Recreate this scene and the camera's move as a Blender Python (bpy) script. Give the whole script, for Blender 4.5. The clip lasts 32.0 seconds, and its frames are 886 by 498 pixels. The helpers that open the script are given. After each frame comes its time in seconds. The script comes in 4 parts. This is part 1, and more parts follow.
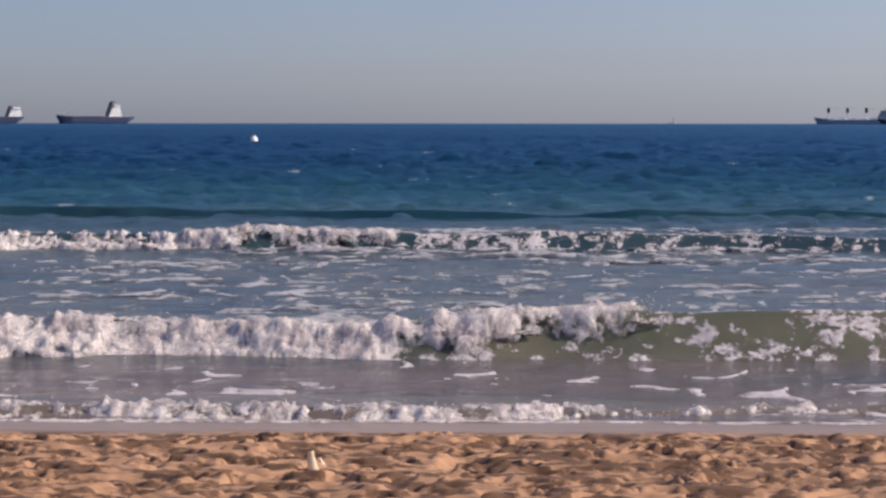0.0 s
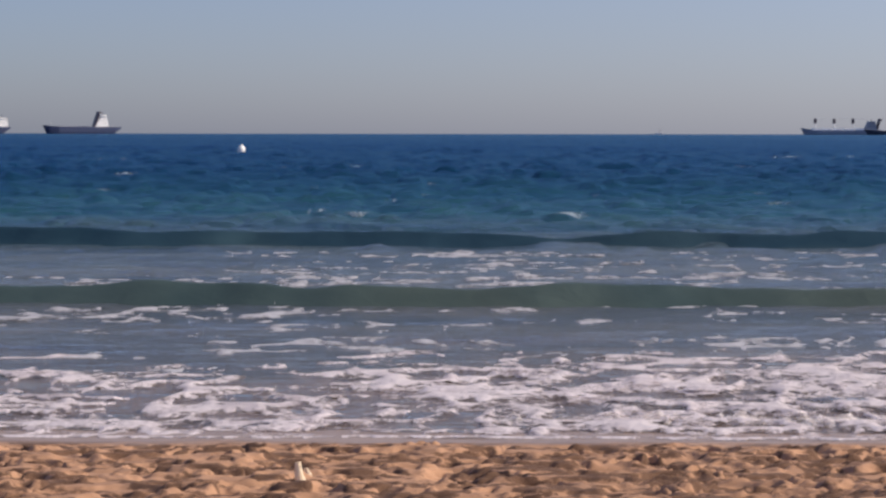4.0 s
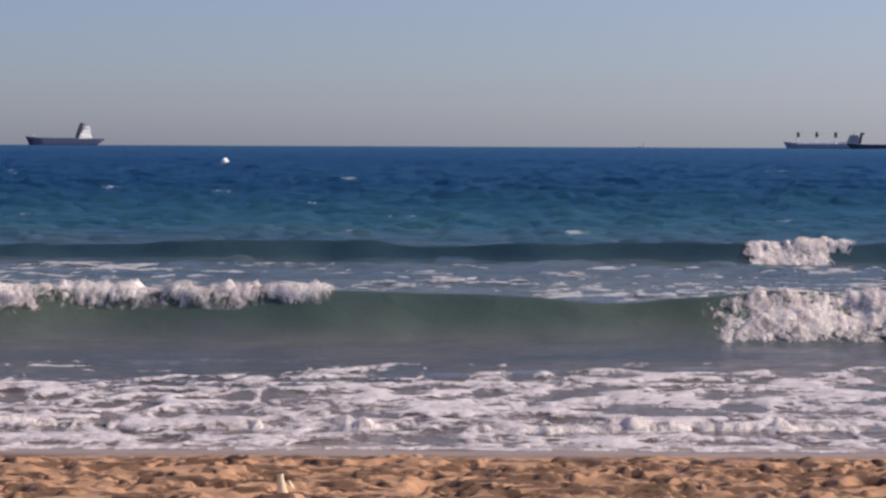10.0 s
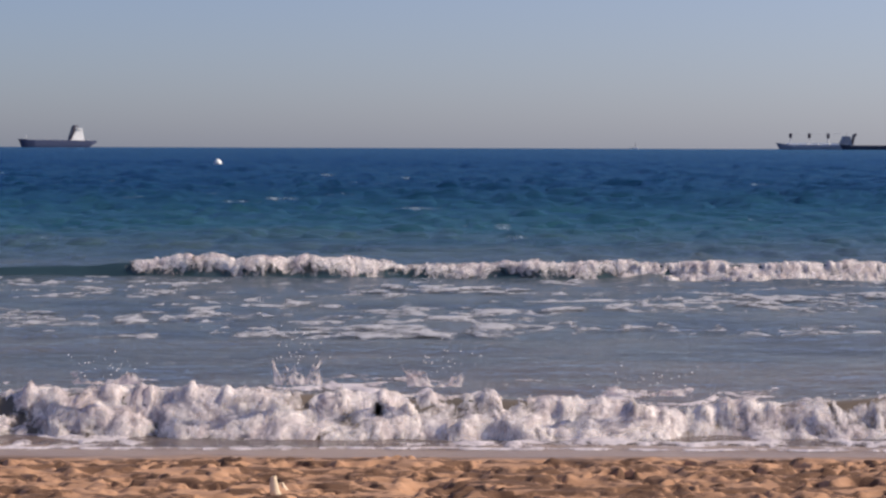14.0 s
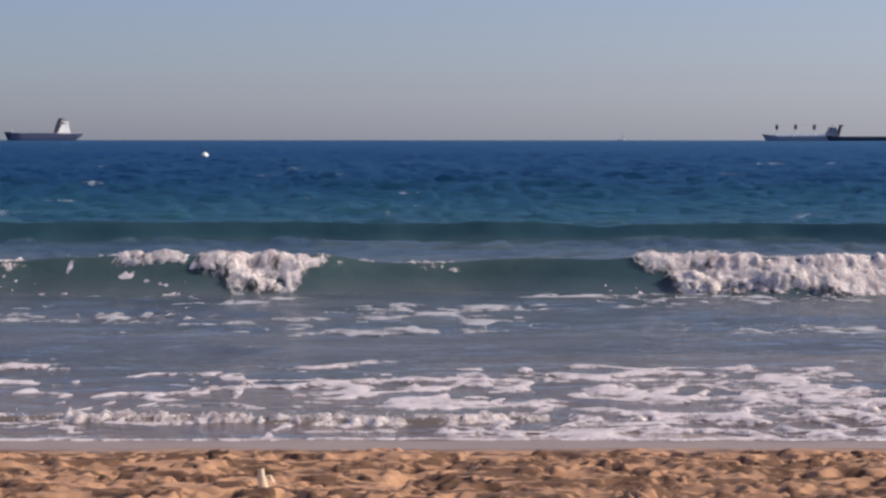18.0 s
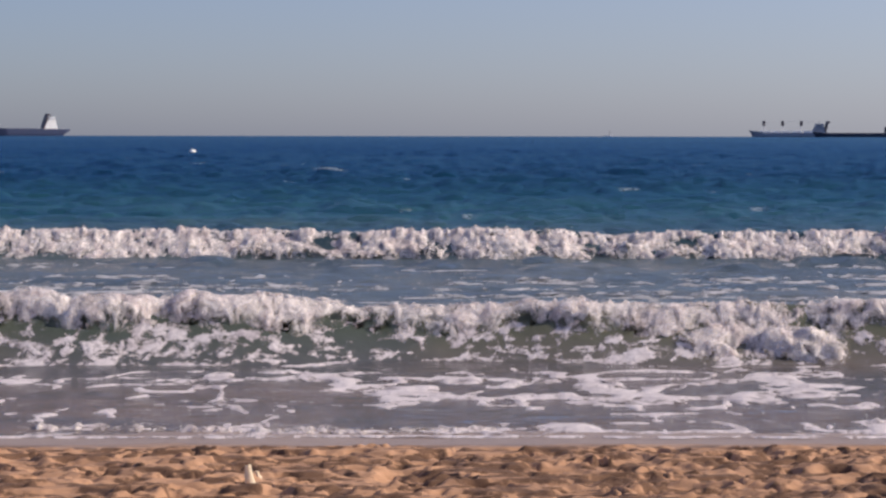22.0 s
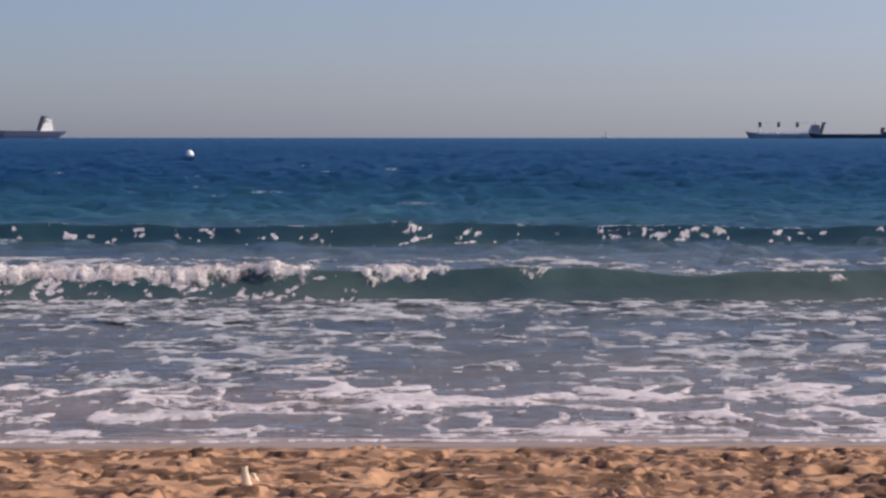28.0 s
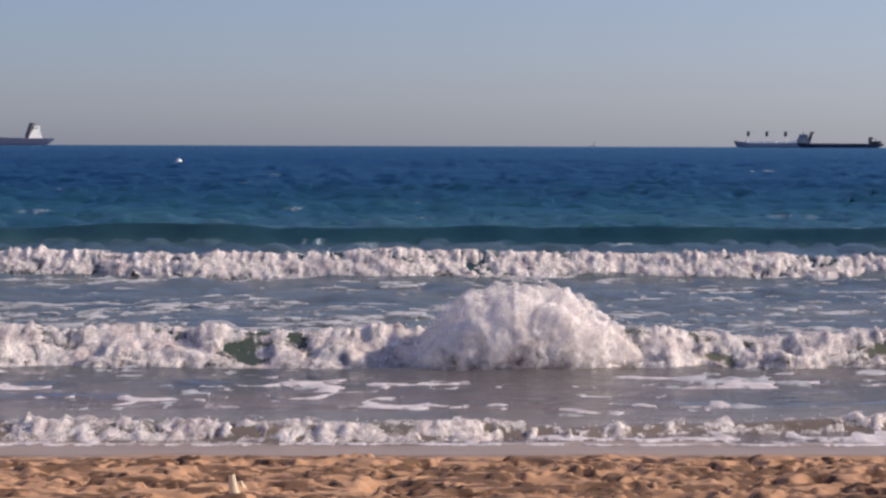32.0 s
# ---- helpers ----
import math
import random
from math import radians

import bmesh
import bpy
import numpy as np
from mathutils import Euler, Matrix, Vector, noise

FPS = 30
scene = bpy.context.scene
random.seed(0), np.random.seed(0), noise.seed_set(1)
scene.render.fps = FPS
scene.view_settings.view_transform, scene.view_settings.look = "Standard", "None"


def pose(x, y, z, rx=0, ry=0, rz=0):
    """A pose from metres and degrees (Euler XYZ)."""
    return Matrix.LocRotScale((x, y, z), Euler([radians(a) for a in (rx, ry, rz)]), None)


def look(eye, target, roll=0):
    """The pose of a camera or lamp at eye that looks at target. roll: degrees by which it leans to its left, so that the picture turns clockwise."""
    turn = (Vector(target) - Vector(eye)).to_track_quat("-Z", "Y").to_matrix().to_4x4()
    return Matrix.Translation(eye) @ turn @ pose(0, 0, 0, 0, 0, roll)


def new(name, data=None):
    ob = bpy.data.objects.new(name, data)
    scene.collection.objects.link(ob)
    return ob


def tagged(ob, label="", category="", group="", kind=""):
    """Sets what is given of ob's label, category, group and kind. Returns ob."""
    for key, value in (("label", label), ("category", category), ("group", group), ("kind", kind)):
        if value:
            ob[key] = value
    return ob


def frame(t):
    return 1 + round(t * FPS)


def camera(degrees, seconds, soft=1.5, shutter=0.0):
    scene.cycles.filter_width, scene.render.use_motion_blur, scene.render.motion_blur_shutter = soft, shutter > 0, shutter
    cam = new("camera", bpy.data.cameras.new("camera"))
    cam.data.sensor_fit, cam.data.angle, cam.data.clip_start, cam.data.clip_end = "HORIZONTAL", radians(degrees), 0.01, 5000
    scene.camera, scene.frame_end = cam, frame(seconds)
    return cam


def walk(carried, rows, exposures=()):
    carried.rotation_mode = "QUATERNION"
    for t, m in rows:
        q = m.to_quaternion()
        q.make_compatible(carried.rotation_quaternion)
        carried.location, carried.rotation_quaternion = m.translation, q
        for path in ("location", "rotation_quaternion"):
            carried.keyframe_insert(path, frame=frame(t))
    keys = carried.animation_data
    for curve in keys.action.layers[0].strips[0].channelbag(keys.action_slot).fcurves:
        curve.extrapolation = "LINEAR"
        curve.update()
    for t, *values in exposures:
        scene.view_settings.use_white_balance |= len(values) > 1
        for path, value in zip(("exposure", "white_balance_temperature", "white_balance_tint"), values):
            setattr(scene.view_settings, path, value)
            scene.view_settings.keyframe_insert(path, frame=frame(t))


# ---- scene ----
F24 = 24.0
cam = camera(F24, 32.0, soft=2.6)
EYE = 3.0


def turn(t, rx, ry, rz):
    return (t, pose(0, 0, EYE, rx, ry, rz))


walk(cam, [
    turn(0, 86.519, -0.051, 0.770),
    turn(0.5, 86.543, -0.048, 0.794),
    turn(1, 86.595, -0.033, 0.706),
    turn(1.5, 86.567, -0.070, 0.690),
    turn(2, 86.639, -0.089, 0.607),
    turn(2.5, 86.658, -0.116, 0.538),
    turn(3, 86.758, -0.080, 0.455),
    turn(3.5, 86.796, -0.062, 0.467),
    turn(5.5, 86.937, -0.239, 0.107),
    turn(6, 87.014, -0.244, 0.084),
    turn(6.5, 86.997, -0.230, 0.102),
    turn(7, 86.960, -0.273, 0.081),
    turn(7.5, 86.972, -0.201, 0.141),
    turn(8, 86.985, -0.221, 0.095),
    turn(8.5, 86.917, -0.228, 0.026),
    turn(9, 86.905, -0.176, 0.007),
    turn(9.5, 87.080, -0.225, -0.021),
    turn(10, 87.150, -0.251, -0.036),
    turn(10.5, 87.231, -0.221, -0.060),
    turn(11, 87.232, -0.221, -0.121),
    turn(11.5, 87.143, -0.209, -0.229),
    turn(12, 87.026, -0.289, -0.349),
    turn(12.5, 87.082, -0.288, -0.308),
    turn(13, 87.043, -0.200, -0.230),
    turn(13.5, 87.123, -0.182, -0.312),
    turn(14, 87.194, -0.175, -0.237),
    turn(14.5, 87.097, -0.102, -0.325),
    turn(16.5, 86.987, -0.015, -0.460),
    turn(17, 87.112, -0.009, -0.472),
    turn(17.5, 87.106, 0.003, -0.482),
    turn(18, 86.978, -0.031, -0.605),
    turn(18.5, 86.869, -0.052, -0.733),
    turn(19, 86.864, -0.115, -0.785),
    turn(19.5, 86.903, -0.044, -0.699),
    turn(20, 87.020, -0.079, -0.721),
    turn(20.5, 87.048, -0.038, -0.693),
    turn(21, 86.993, -0.100, -0.789),
    turn(21.5, 86.938, -0.120, -0.903),
    turn(22, 86.868, -0.097, -0.953),
    turn(22.5, 86.949, -0.055, -0.995),
    turn(23, 87.044, -0.074, -0.907),
    turn(23.5, 87.050, 0.032, -0.883),
    turn(24, 87.062, -0.029, -0.913),
    turn(24.5, 86.976, -0.035, -1.046),
    turn(25, 86.963, -0.161, -1.235),
    turn(25.5, 86.969, -0.092, -1.129),
    turn(26, 87.074, -0.045, -0.949),
    turn(26.5, 87.137, -0.053, -0.895),
    turn(28.5, 86.870, -0.009, -1.087),
    turn(29, 86.956, -0.020, -1.059),
    turn(29.5, 87.051, -0.019, -1.012),
    turn(30, 87.072, -0.071, -1.117),
    turn(30.5, 87.186, -0.089, -1.245),
    turn(31, 87.069, -0.152, -1.425),
    turn(31.5, 87.073, -0.161, -1.448),
    turn(32, 87.140, -0.192, -1.372),
], exposures=[(0.0, 0.0), (32.0, 0.0)])

# ---------------------------------------------------------------- light
SUN_DIR = Vector((0.85, -0.04, 0.52)).normalized()
elev = math.asin(SUN_DIR.z)
azim = math.atan2(SUN_DIR.x, SUN_DIR.y)
world = bpy.data.worlds.new("sky")
scene.world = world
world.use_nodes = True
wn, wl = world.node_tree.nodes, world.node_tree.links
bg = wn["Background"]
sky = wn.new("ShaderNodeTexSky")
sky.sky_type = "NISHITA"
sky.sun_disc = False
sky.sun_elevation = elev
sky.sun_rotation = azim
sky.altitude = 0.0
sky.air_density = 1.0
sky.dust_density = 0.7
sky.ozone_density = 1.5
tint = wn.new("ShaderNodeMix")
tint.data_type, tint.blend_type = "RGBA", "MULTIPLY"
tint.inputs[0].default_value = 1.0
tint.inputs[7].default_value = (0.375, 0.418, 0.572, 1)
# sea haze, brighter towards the sun
toward = wn.new("ShaderNodeVectorMath")
toward.operation = "DOT_PRODUCT"
toward.inputs[1].default_value = (SUN_DIR.x, SUN_DIR.y, 0.0)
wl.new(wn.new("ShaderNodeTexCoord").outputs["Generated"], toward.inputs[0])
glow = wn.new("ShaderNodeMapRange")
glow.inputs[1].default_value, glow.inputs[2].default_value = -0.28, 0.49
wl.new(toward.outputs["Value"], glow.inputs[0])
veil = wn.new("ShaderNodeMix")
veil.data_type = "RGBA"
veil.inputs[6].default_value = (0.43, 0.45, 0.80, 1)
veil.inputs[7].default_value = (1.80, 1.78, 2.18, 1)
wl.new(glow.outputs[0], veil.inputs[0])
haze = wn.new("ShaderNodeMix")
haze.data_type, haze.blend_type = "RGBA", "ADD"
haze.inputs[0].default_value = 1.0
wl.new(sky.outputs[0], tint.inputs[6])
wl.new(tint.outputs[2], haze.inputs[6])
wl.new(veil.outputs[2], haze.inputs[7])
wl.new(haze.outputs[2], bg.inputs[0])
bg.inputs[1].default_value = 0.136
sun = new("sun", bpy.data.lights.new("sun", "SUN"))
sun.data.energy, sun.data.angle, sun.data.color = 5.0, radians(0.6), (1.0, 0.86, 0.70)
sun.matrix_world = look((0, 0, 0), -SUN_DIR)


# ---------------------------------------------------------------- noise and mesh helpers
LAT = np.random.RandomState(7).rand(16, 256, 256)


def vnoise(x, y, seed=0):
    """Smooth value noise, -1 to 1."""
    tab = LAT[seed % 16]
    off = (seed * 37) % 256
    xi, yi = np.floor(x).astype(int), np.floor(y).astype(int)
    fx, fy = x - xi, y - yi
    fx, fy = fx * fx * fx * (fx * (fx * 6 - 15) + 10), fy * fy * fy * (fy * (fy * 6 - 15) + 10)
    a, b = (xi + off) & 255, (xi + off + 1) & 255
    c, d = yi & 255, (yi + 1) & 255
    top = tab[a, c] * (1 - fx) + tab[b, c] * fx
    low = tab[a, d] * (1 - fx) + tab[b, d] * fx
    return 2 * (top * (1 - fy) + low * fy) - 1


def fbm(x, y, seed=0, octaves=3, gain=0.5):
    s, a, n = 0, 1.0, 0
    for i in range(octaves):
        s = s + a * vnoise(x * 2 ** i + 17.3 * i, y * 2 ** i + 5.1 * i, seed + i)
        n += a
        a *= gain
    return s / n


def billow(x, y, seed=0, octaves=3, gain=0.55):
    s, a, n = 0, 1.0, 0
    for i in range(octaves):
        s = s + a * (1 - np.abs(vnoise(x * 2 ** i + 11.7 * i, y * 2 ** i + 3.9 * i, seed + i)) * 2)
        n += a
        a *= gain
    return s / n


def blobs(x, y, seed=0):
    """Rounded knobs packed side by side, 0 to 1."""
    ta, tb, tr = LAT[seed % 16], LAT[(seed + 5) % 16], LAT[(seed + 9) % 16]
    xi, yi = np.floor(x).astype(int), np.floor(y).astype(int)
    best = np.zeros_like(x)
    for i in (-1, 0, 1):
        for j in (-1, 0, 1):
            a, b = (xi + i + seed * 7) & 255, (yi + j) & 255
            dx, dy = xi + i + ta[a, b] - x, yi + j + tb[a, b] - y
            r = 0.45 + 0.5 * tr[a, b]
            best = np.maximum(best, r * np.sqrt(np.clip(1 - (dx * dx + dy * dy) / (r * r), 0, 1)))
    return best


def smooth(a, b, x):
    u = np.clip((x - a) / (b - a), 0, 1)
    return u * u * (3 - 2 * u)


def raw_mesh(name, verts, faces, mat, smooth_shade=True):
    me = bpy.data.meshes.new(name)
    me.from_pydata(verts, [], faces)
    me.materials.append(mat)
    if smooth_shade:
        me.polygons.foreach_set("use_smooth", np.ones(len(me.polygons), dtype=bool))
    me.update()
    return me


def grid_mesh(name, X, Y, Z, mat, keep=None, cover=None):
    """A sheet of quads over 2D arrays; keep: mask of the quads that stay; cover: how thick foam lies, for its material."""
    r, c = X.shape
    idx = np.arange(r * c).reshape(r, c)
    quads = np.stack([idx[:-1, :-1], idx[:-1, 1:], idx[1:, 1:], idx[1:, :-1]], -1).reshape(-1, 4)
    co = np.stack([X, Y, Z], -1).reshape(-1, 3)
    thick = None if cover is None else cover.reshape(-1)
    if keep is not None:
        quads = quads[keep.reshape(-1)]
        used = np.unique(quads)
        remap = np.zeros(r * c, dtype=int)
        remap[used] = np.arange(len(used))
        quads, co = remap[quads], co[used]
        thick = None if thick is None else thick[used]
    me = bpy.data.meshes.new(name)
    me.vertices.add(len(co))
    me.vertices.foreach_set("co", co.astype(np.float32).ravel())
    me.loops.add(quads.size)
    me.loops.foreach_set("vertex_index", quads.astype(np.int32).ravel())
    me.polygons.add(len(quads))
    me.polygons.foreach_set("loop_start", np.arange(0, quads.size, 4, dtype=np.int32))
    me.polygons.foreach_set("use_smooth", np.ones(len(quads), dtype=bool))
    me.update(calc_edges=True)
    me.validate()
    if thick is not None:
        me.attributes.new("cover", "FLOAT", "POINT").data.foreach_set("value", thick.astype(np.float32))
    me.materials.append(mat)
    return me


def part(name, bm, material, parent, label=""):
    """Links a bmesh, or a finished mesh, as one object under a thing."""
    if isinstance(bm, bmesh.types.BMesh):
        me = bpy.data.meshes.new(name)
        bm.to_mesh(me)
        bm.free()
        me.materials.append(material)
    else:
        me = bm
    ob = new(name, me)
    ob.parent = parent
    if label:
        ob["label"] = label
    return ob


def box(bm, x0, x1, y0, y1, z0, z1, bevel=0.0):
    v = bmesh.ops.create_cube(bm, size=1.0)["verts"]
    for p in v:
        p.co = Vector(((x0 + x1) / 2 + p.co.x * (x1 - x0), (y0 + y1) / 2 + p.co.y * (y1 - y0), (z0 + z1) / 2 + p.co.z * (z1 - z0)))
    if bevel:
        es = list({e for p in v for e in p.link_edges})
        bmesh.ops.bevel(bm, geom=es, offset=bevel, segments=2, affect="EDGES", profile=0.5)
    return bm


def tube(bm, p, q, r0, r1, seg=10):
    p, q = Vector(p), Vector(q)
    m = Matrix.Translation((p + q) / 2) @ (q - p).to_track_quat("Z", "Y").to_matrix().to_4x4()
    bmesh.ops.create_cone(bm, cap_ends=True, segments=seg, radius1=r0, radius2=r1, depth=(q - p).length, matrix=m)
    return bm


# ---------------------------------------------------------------- materials
class Nodes:
    def __init__(self, name):
        self.mat = bpy.data.materials.new(name)
        self.mat.use_nodes = True
        self.n, self.l = self.mat.node_tree.nodes, self.mat.node_tree.links
        self.bsdf = self.n["Principled BSDF"]
        self.pos = self.n.new("ShaderNodeNewGeometry").outputs["Position"]
        self.obj = self.n.new("ShaderNodeTexCoord").outputs["Object"]

    def put(self, socket, value):
        if isinstance(value, bpy.types.NodeSocket):
            self.l.new(value, socket)
        else:
            socket.default_value = value

    def mapped(self, vec, scale):
        m = self.n.new("ShaderNodeMapping")
        self.l.new(vec, m.inputs["Vector"])
        m.inputs["Scale"].default_value = scale
        return m.outputs[0]

    def noise(self, vec, scale, detail=4, rough=0.55, distort=0.0):
        t = self.n.new("ShaderNodeTexNoise")
        self.l.new(vec, t.inputs["Vector"])
        t.inputs["Scale"].default_value, t.inputs["Detail"].default_value = scale, detail
        t.inputs["Roughness"].default_value, t.inputs["Distortion"].default_value = rough, distort
        return t.outputs["Fac"]

    def ramp(self, fac, stops):
        r = self.n.new("ShaderNodeValToRGB")
        self.l.new(fac, r.inputs[0])
        el = r.color_ramp.elements
        while len(el) < len(stops):
            el.new(0.5)
        for e, (p, c) in zip(el, stops):
            e.position = p
            e.color = (*c, 1) if len(c) == 3 else c
        return r.outputs[0]

    def mix(self, fac, a, b, blend="MIX"):
        m = self.n.new("ShaderNodeMix")
        m.data_type, m.blend_type = "RGBA", blend
        self.put(m.inputs[0], fac)
        self.put(m.inputs[6], a)
        self.put(m.inputs[7], b)
        return m.outputs[2]

    def math(self, op, a, b=0.0):
        m = self.n.new("ShaderNodeMath")
        m.operation = op
        self.put(m.inputs[0], a)
        self.put(m.inputs[1], b)
        return m.outputs[0]

    def map(self, v, a, b, c=0.0, d=1.0):
        m = self.n.new("ShaderNodeMapRange")
        self.put(m.inputs[0], v)
        for i, k in enumerate((a, b, c, d)):
            m.inputs[i + 1].default_value = k
        return m.outputs[0]

    def axis(self, vec, which):
        s = self.n.new("ShaderNodeSeparateXYZ")
        self.l.new(vec, s.inputs[0])
        return s.outputs[which]

    def bump(self, height, strength, distance):
        b = self.n.new("ShaderNodeBump")
        self.l.new(height, b.inputs["Height"])
        b.inputs["Strength"].default_value, b.inputs["Distance"].default_value = strength, distance
        self.l.new(b.outputs[0], self.bsdf.inputs["Normal"])

    def done(self, color, rough, spec=0.5, metal=0.0):
        self.put(self.bsdf.inputs["Base Color"], color)
        self.put(self.bsdf.inputs["Roughness"], rough)
        self.bsdf.inputs["Specular IOR Level"].default_value = spec
        self.bsdf.inputs["Metallic"].default_value = metal
        return self.mat


def water_material(name, stops, sheen, rough, bump, scale, lit=None, well=0.8):
    """Sea water: silty near the beach, green over the bar, blue in the deep, with a skin that mirrors the sky at a
    slant.
    lit: face colours blended in with height, painting light that comes through thin water."""
    k = Nodes(name)
    wob = k.math("MULTIPLY", k.math("SUBTRACT", k.noise(k.mapped(k.pos, (0.05, 0.12, 0.1)), 1.0, 3), 0.5), 14.0)
    far = k.math("LOGARITHM", k.math("MAXIMUM", k.math("ADD", k.axis(k.pos, 1), wob), 15.0), 10.0)
    lo, hi = math.log10(17), math.log10(600)
    col = k.ramp(k.map(far, lo, hi), [((math.log10(y) - lo) / (hi - lo), c) for y, c in stops])
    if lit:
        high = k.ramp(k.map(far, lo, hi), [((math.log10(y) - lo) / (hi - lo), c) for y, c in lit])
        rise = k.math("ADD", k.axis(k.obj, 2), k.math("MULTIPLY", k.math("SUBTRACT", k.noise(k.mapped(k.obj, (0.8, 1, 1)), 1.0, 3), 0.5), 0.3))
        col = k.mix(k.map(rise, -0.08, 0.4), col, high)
    streak = k.noise(k.mapped(k.pos, (0.5, 0.8, 1.0)), 1.0, 2, 0.5, 0.5)
    col = k.mix(k.map(streak, 0.35, 0.7, 0.0, 0.5), col, k.mix(1.0, col, (0.5, 0.6, 0.66, 1), "MULTIPLY"))
    silt = k.noise(k.mapped(k.pos, (0.13, 0.3, 0.1)), 1.0, 2, 0.5, 0.6)
    col = k.mix(k.map(silt, 0.42, 0.58), k.mix(1.0, col, (0.80, 0.87, 0.94, 1), "MULTIPLY"), k.mix(1.0, col, (1.16, 1.09, 1.04, 1), "MULTIPLY"))
    rip = k.noise(k.mapped(k.pos, (1.0, 2.2, 1.0)), scale, 4, 0.55, 0.4)
    swell = k.noise(k.mapped(k.pos, (0.10, 0.30, 0.1)), 1.0, 4, 0.6)
    calm = k.map(far, math.log10(50), math.log10(160), 1.0, 0.36)
    b = k.n.new("ShaderNodeBump")
    k.l.new(k.math("MULTIPLY", k.math("ADD", rip, k.math("MULTIPLY", swell, 4.0)), calm), b.inputs["Height"])
    b.inputs["Strength"].default_value, b.inputs["Distance"].default_value = bump, 0.35 / scale
    body, skin, both = k.n.new("ShaderNodeBsdfDiffuse"), k.n.new("ShaderNodeBsdfGlossy"), k.n.new("ShaderNodeMixShader")
    fres = k.n.new("ShaderNodeFresnel")
    fres.inputs["IOR"].default_value = 1.33
    skin.inputs["Roughness"].default_value = rough
    # far reflections are tinted blue, as if ruffled water mirrored higher sky
    k.l.new(k.mix(k.map(far, math.log10(45), math.log10(95)), (1, 1, 1, 1), FAR_SKY_TINT), skin.inputs["Color"])
    k.l.new(col, body.inputs["Color"])
    for node in (skin, fres):
        k.l.new(b.outputs[0], node.inputs["Normal"])
    # light that wells up from below hardly knows the slope of the surface
    level = k.n.new("ShaderNodeMix")
    level.data_type = "VECTOR"
    level.inputs[0].default_value = well
    k.l.new(b.outputs[0], level.inputs[4])
    level.inputs[5].default_value = (0, 0, 1)
    k.l.new(level.outputs[1], body.inputs["Normal"])
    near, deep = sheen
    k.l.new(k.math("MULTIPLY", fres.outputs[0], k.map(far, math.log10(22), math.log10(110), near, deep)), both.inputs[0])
    k.l.new(body.outputs[0], both.inputs[1])
    k.l.new(skin.outputs[0], both.inputs[2])
    k.l.new(both.outputs[0], k.n["Material Output"].inputs["Surface"])
    return k.mat


FAR_SKY_TINT = (0.30, 0.56, 0.85, 1)
OPEN = [(18, (0.185, 0.138, 0.118)), (24, (0.138, 0.116, 0.110)), (34, (0.098, 0.112, 0.126)), (52, (0.084, 0.112, 0.132)), (62, (0.044, 0.084, 0.104)),
        (75, (0.022, 0.084, 0.112)), (150, (0.003, 0.028, 0.060)), (400, (0.002, 0.020, 0.056))]
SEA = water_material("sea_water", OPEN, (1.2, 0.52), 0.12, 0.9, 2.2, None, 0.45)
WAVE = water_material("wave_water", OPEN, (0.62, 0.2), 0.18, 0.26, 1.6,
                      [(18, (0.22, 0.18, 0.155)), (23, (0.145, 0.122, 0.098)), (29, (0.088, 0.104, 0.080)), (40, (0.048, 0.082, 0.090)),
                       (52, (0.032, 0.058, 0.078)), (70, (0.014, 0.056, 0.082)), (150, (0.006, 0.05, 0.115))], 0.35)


def foam_material(name, bright, dull, grey, stretch, tear, veil=0.38, relief=0.4, deep=0.28):
    """Sea foam: bright froth that thins to grey lace and holes where the mesh's own cover runs out."""
    k = Nodes(name)
    at = k.n.new("ShaderNodeAttribute")
    at.attribute_name = "cover"
    cover = at.outputs["Fac"]
    vec = k.mapped(k.obj, stretch)
    lace = k.noise(vec, 4.5, 5, 0.62, 0.9)
    fine = k.noise(vec, 17.0, 3, 0.6, 0.3)
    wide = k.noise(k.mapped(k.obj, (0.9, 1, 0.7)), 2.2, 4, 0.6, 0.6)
    thick = k.math("ADD", cover, k.math("MULTIPLY", k.math("SUBTRACT", lace, 0.5), 4.0 * tear))
    thick = k.math("ADD", thick, k.math("MULTIPLY", k.math("SUBTRACT", fine, 0.5), 1.6 * tear))
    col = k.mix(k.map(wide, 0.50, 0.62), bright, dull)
    col = k.mix(k.map(fine, 0.40, 0.60, 0.2, 0.0), col, grey)
    col = k.mix(k.map(thick, 0.45, 0.95, 0.6, 0.0), col, grey)
    b = k.n.new("ShaderNodeBump")
    k.l.new(k.math("ADD", k.math("MULTIPLY", fine, 0.4), k.math("MULTIPLY", lace, 2.2)), b.inputs["Height"])
    b.inputs["Strength"].default_value, b.inputs["Distance"].default_value = relief, 0.07
    # light wanders through froth
    top, thru, froth = k.n.new("ShaderNodeBsdfDiffuse"), k.n.new("ShaderNodeBsdfTranslucent"), k.n.new("ShaderNodeMixShader")
    for node in (top, thru):
        k.l.new(col, node.inputs["Color"])
        k.l.new(b.outputs[0], node.inputs["Normal"])
    froth.inputs[0].default_value = deep
    k.l.new(top.outputs[0], froth.inputs[1])
    k.l.new(thru.outputs[0], froth.inputs[2])
    gap, skin = k.n.new("ShaderNodeBsdfTransparent"), k.n.new("ShaderNodeMixShader")
    k.l.new(k.map(thick, 0.5 - veil * 0.35, 0.5 + veil), skin.inputs[0])
    k.l.new(gap.outputs[0], skin.inputs[1])
    k.l.new(froth.outputs[0], skin.inputs[2])
    k.l.new(skin.outputs[0], k.n["Material Output"].inputs["Surface"])
    return k.mat


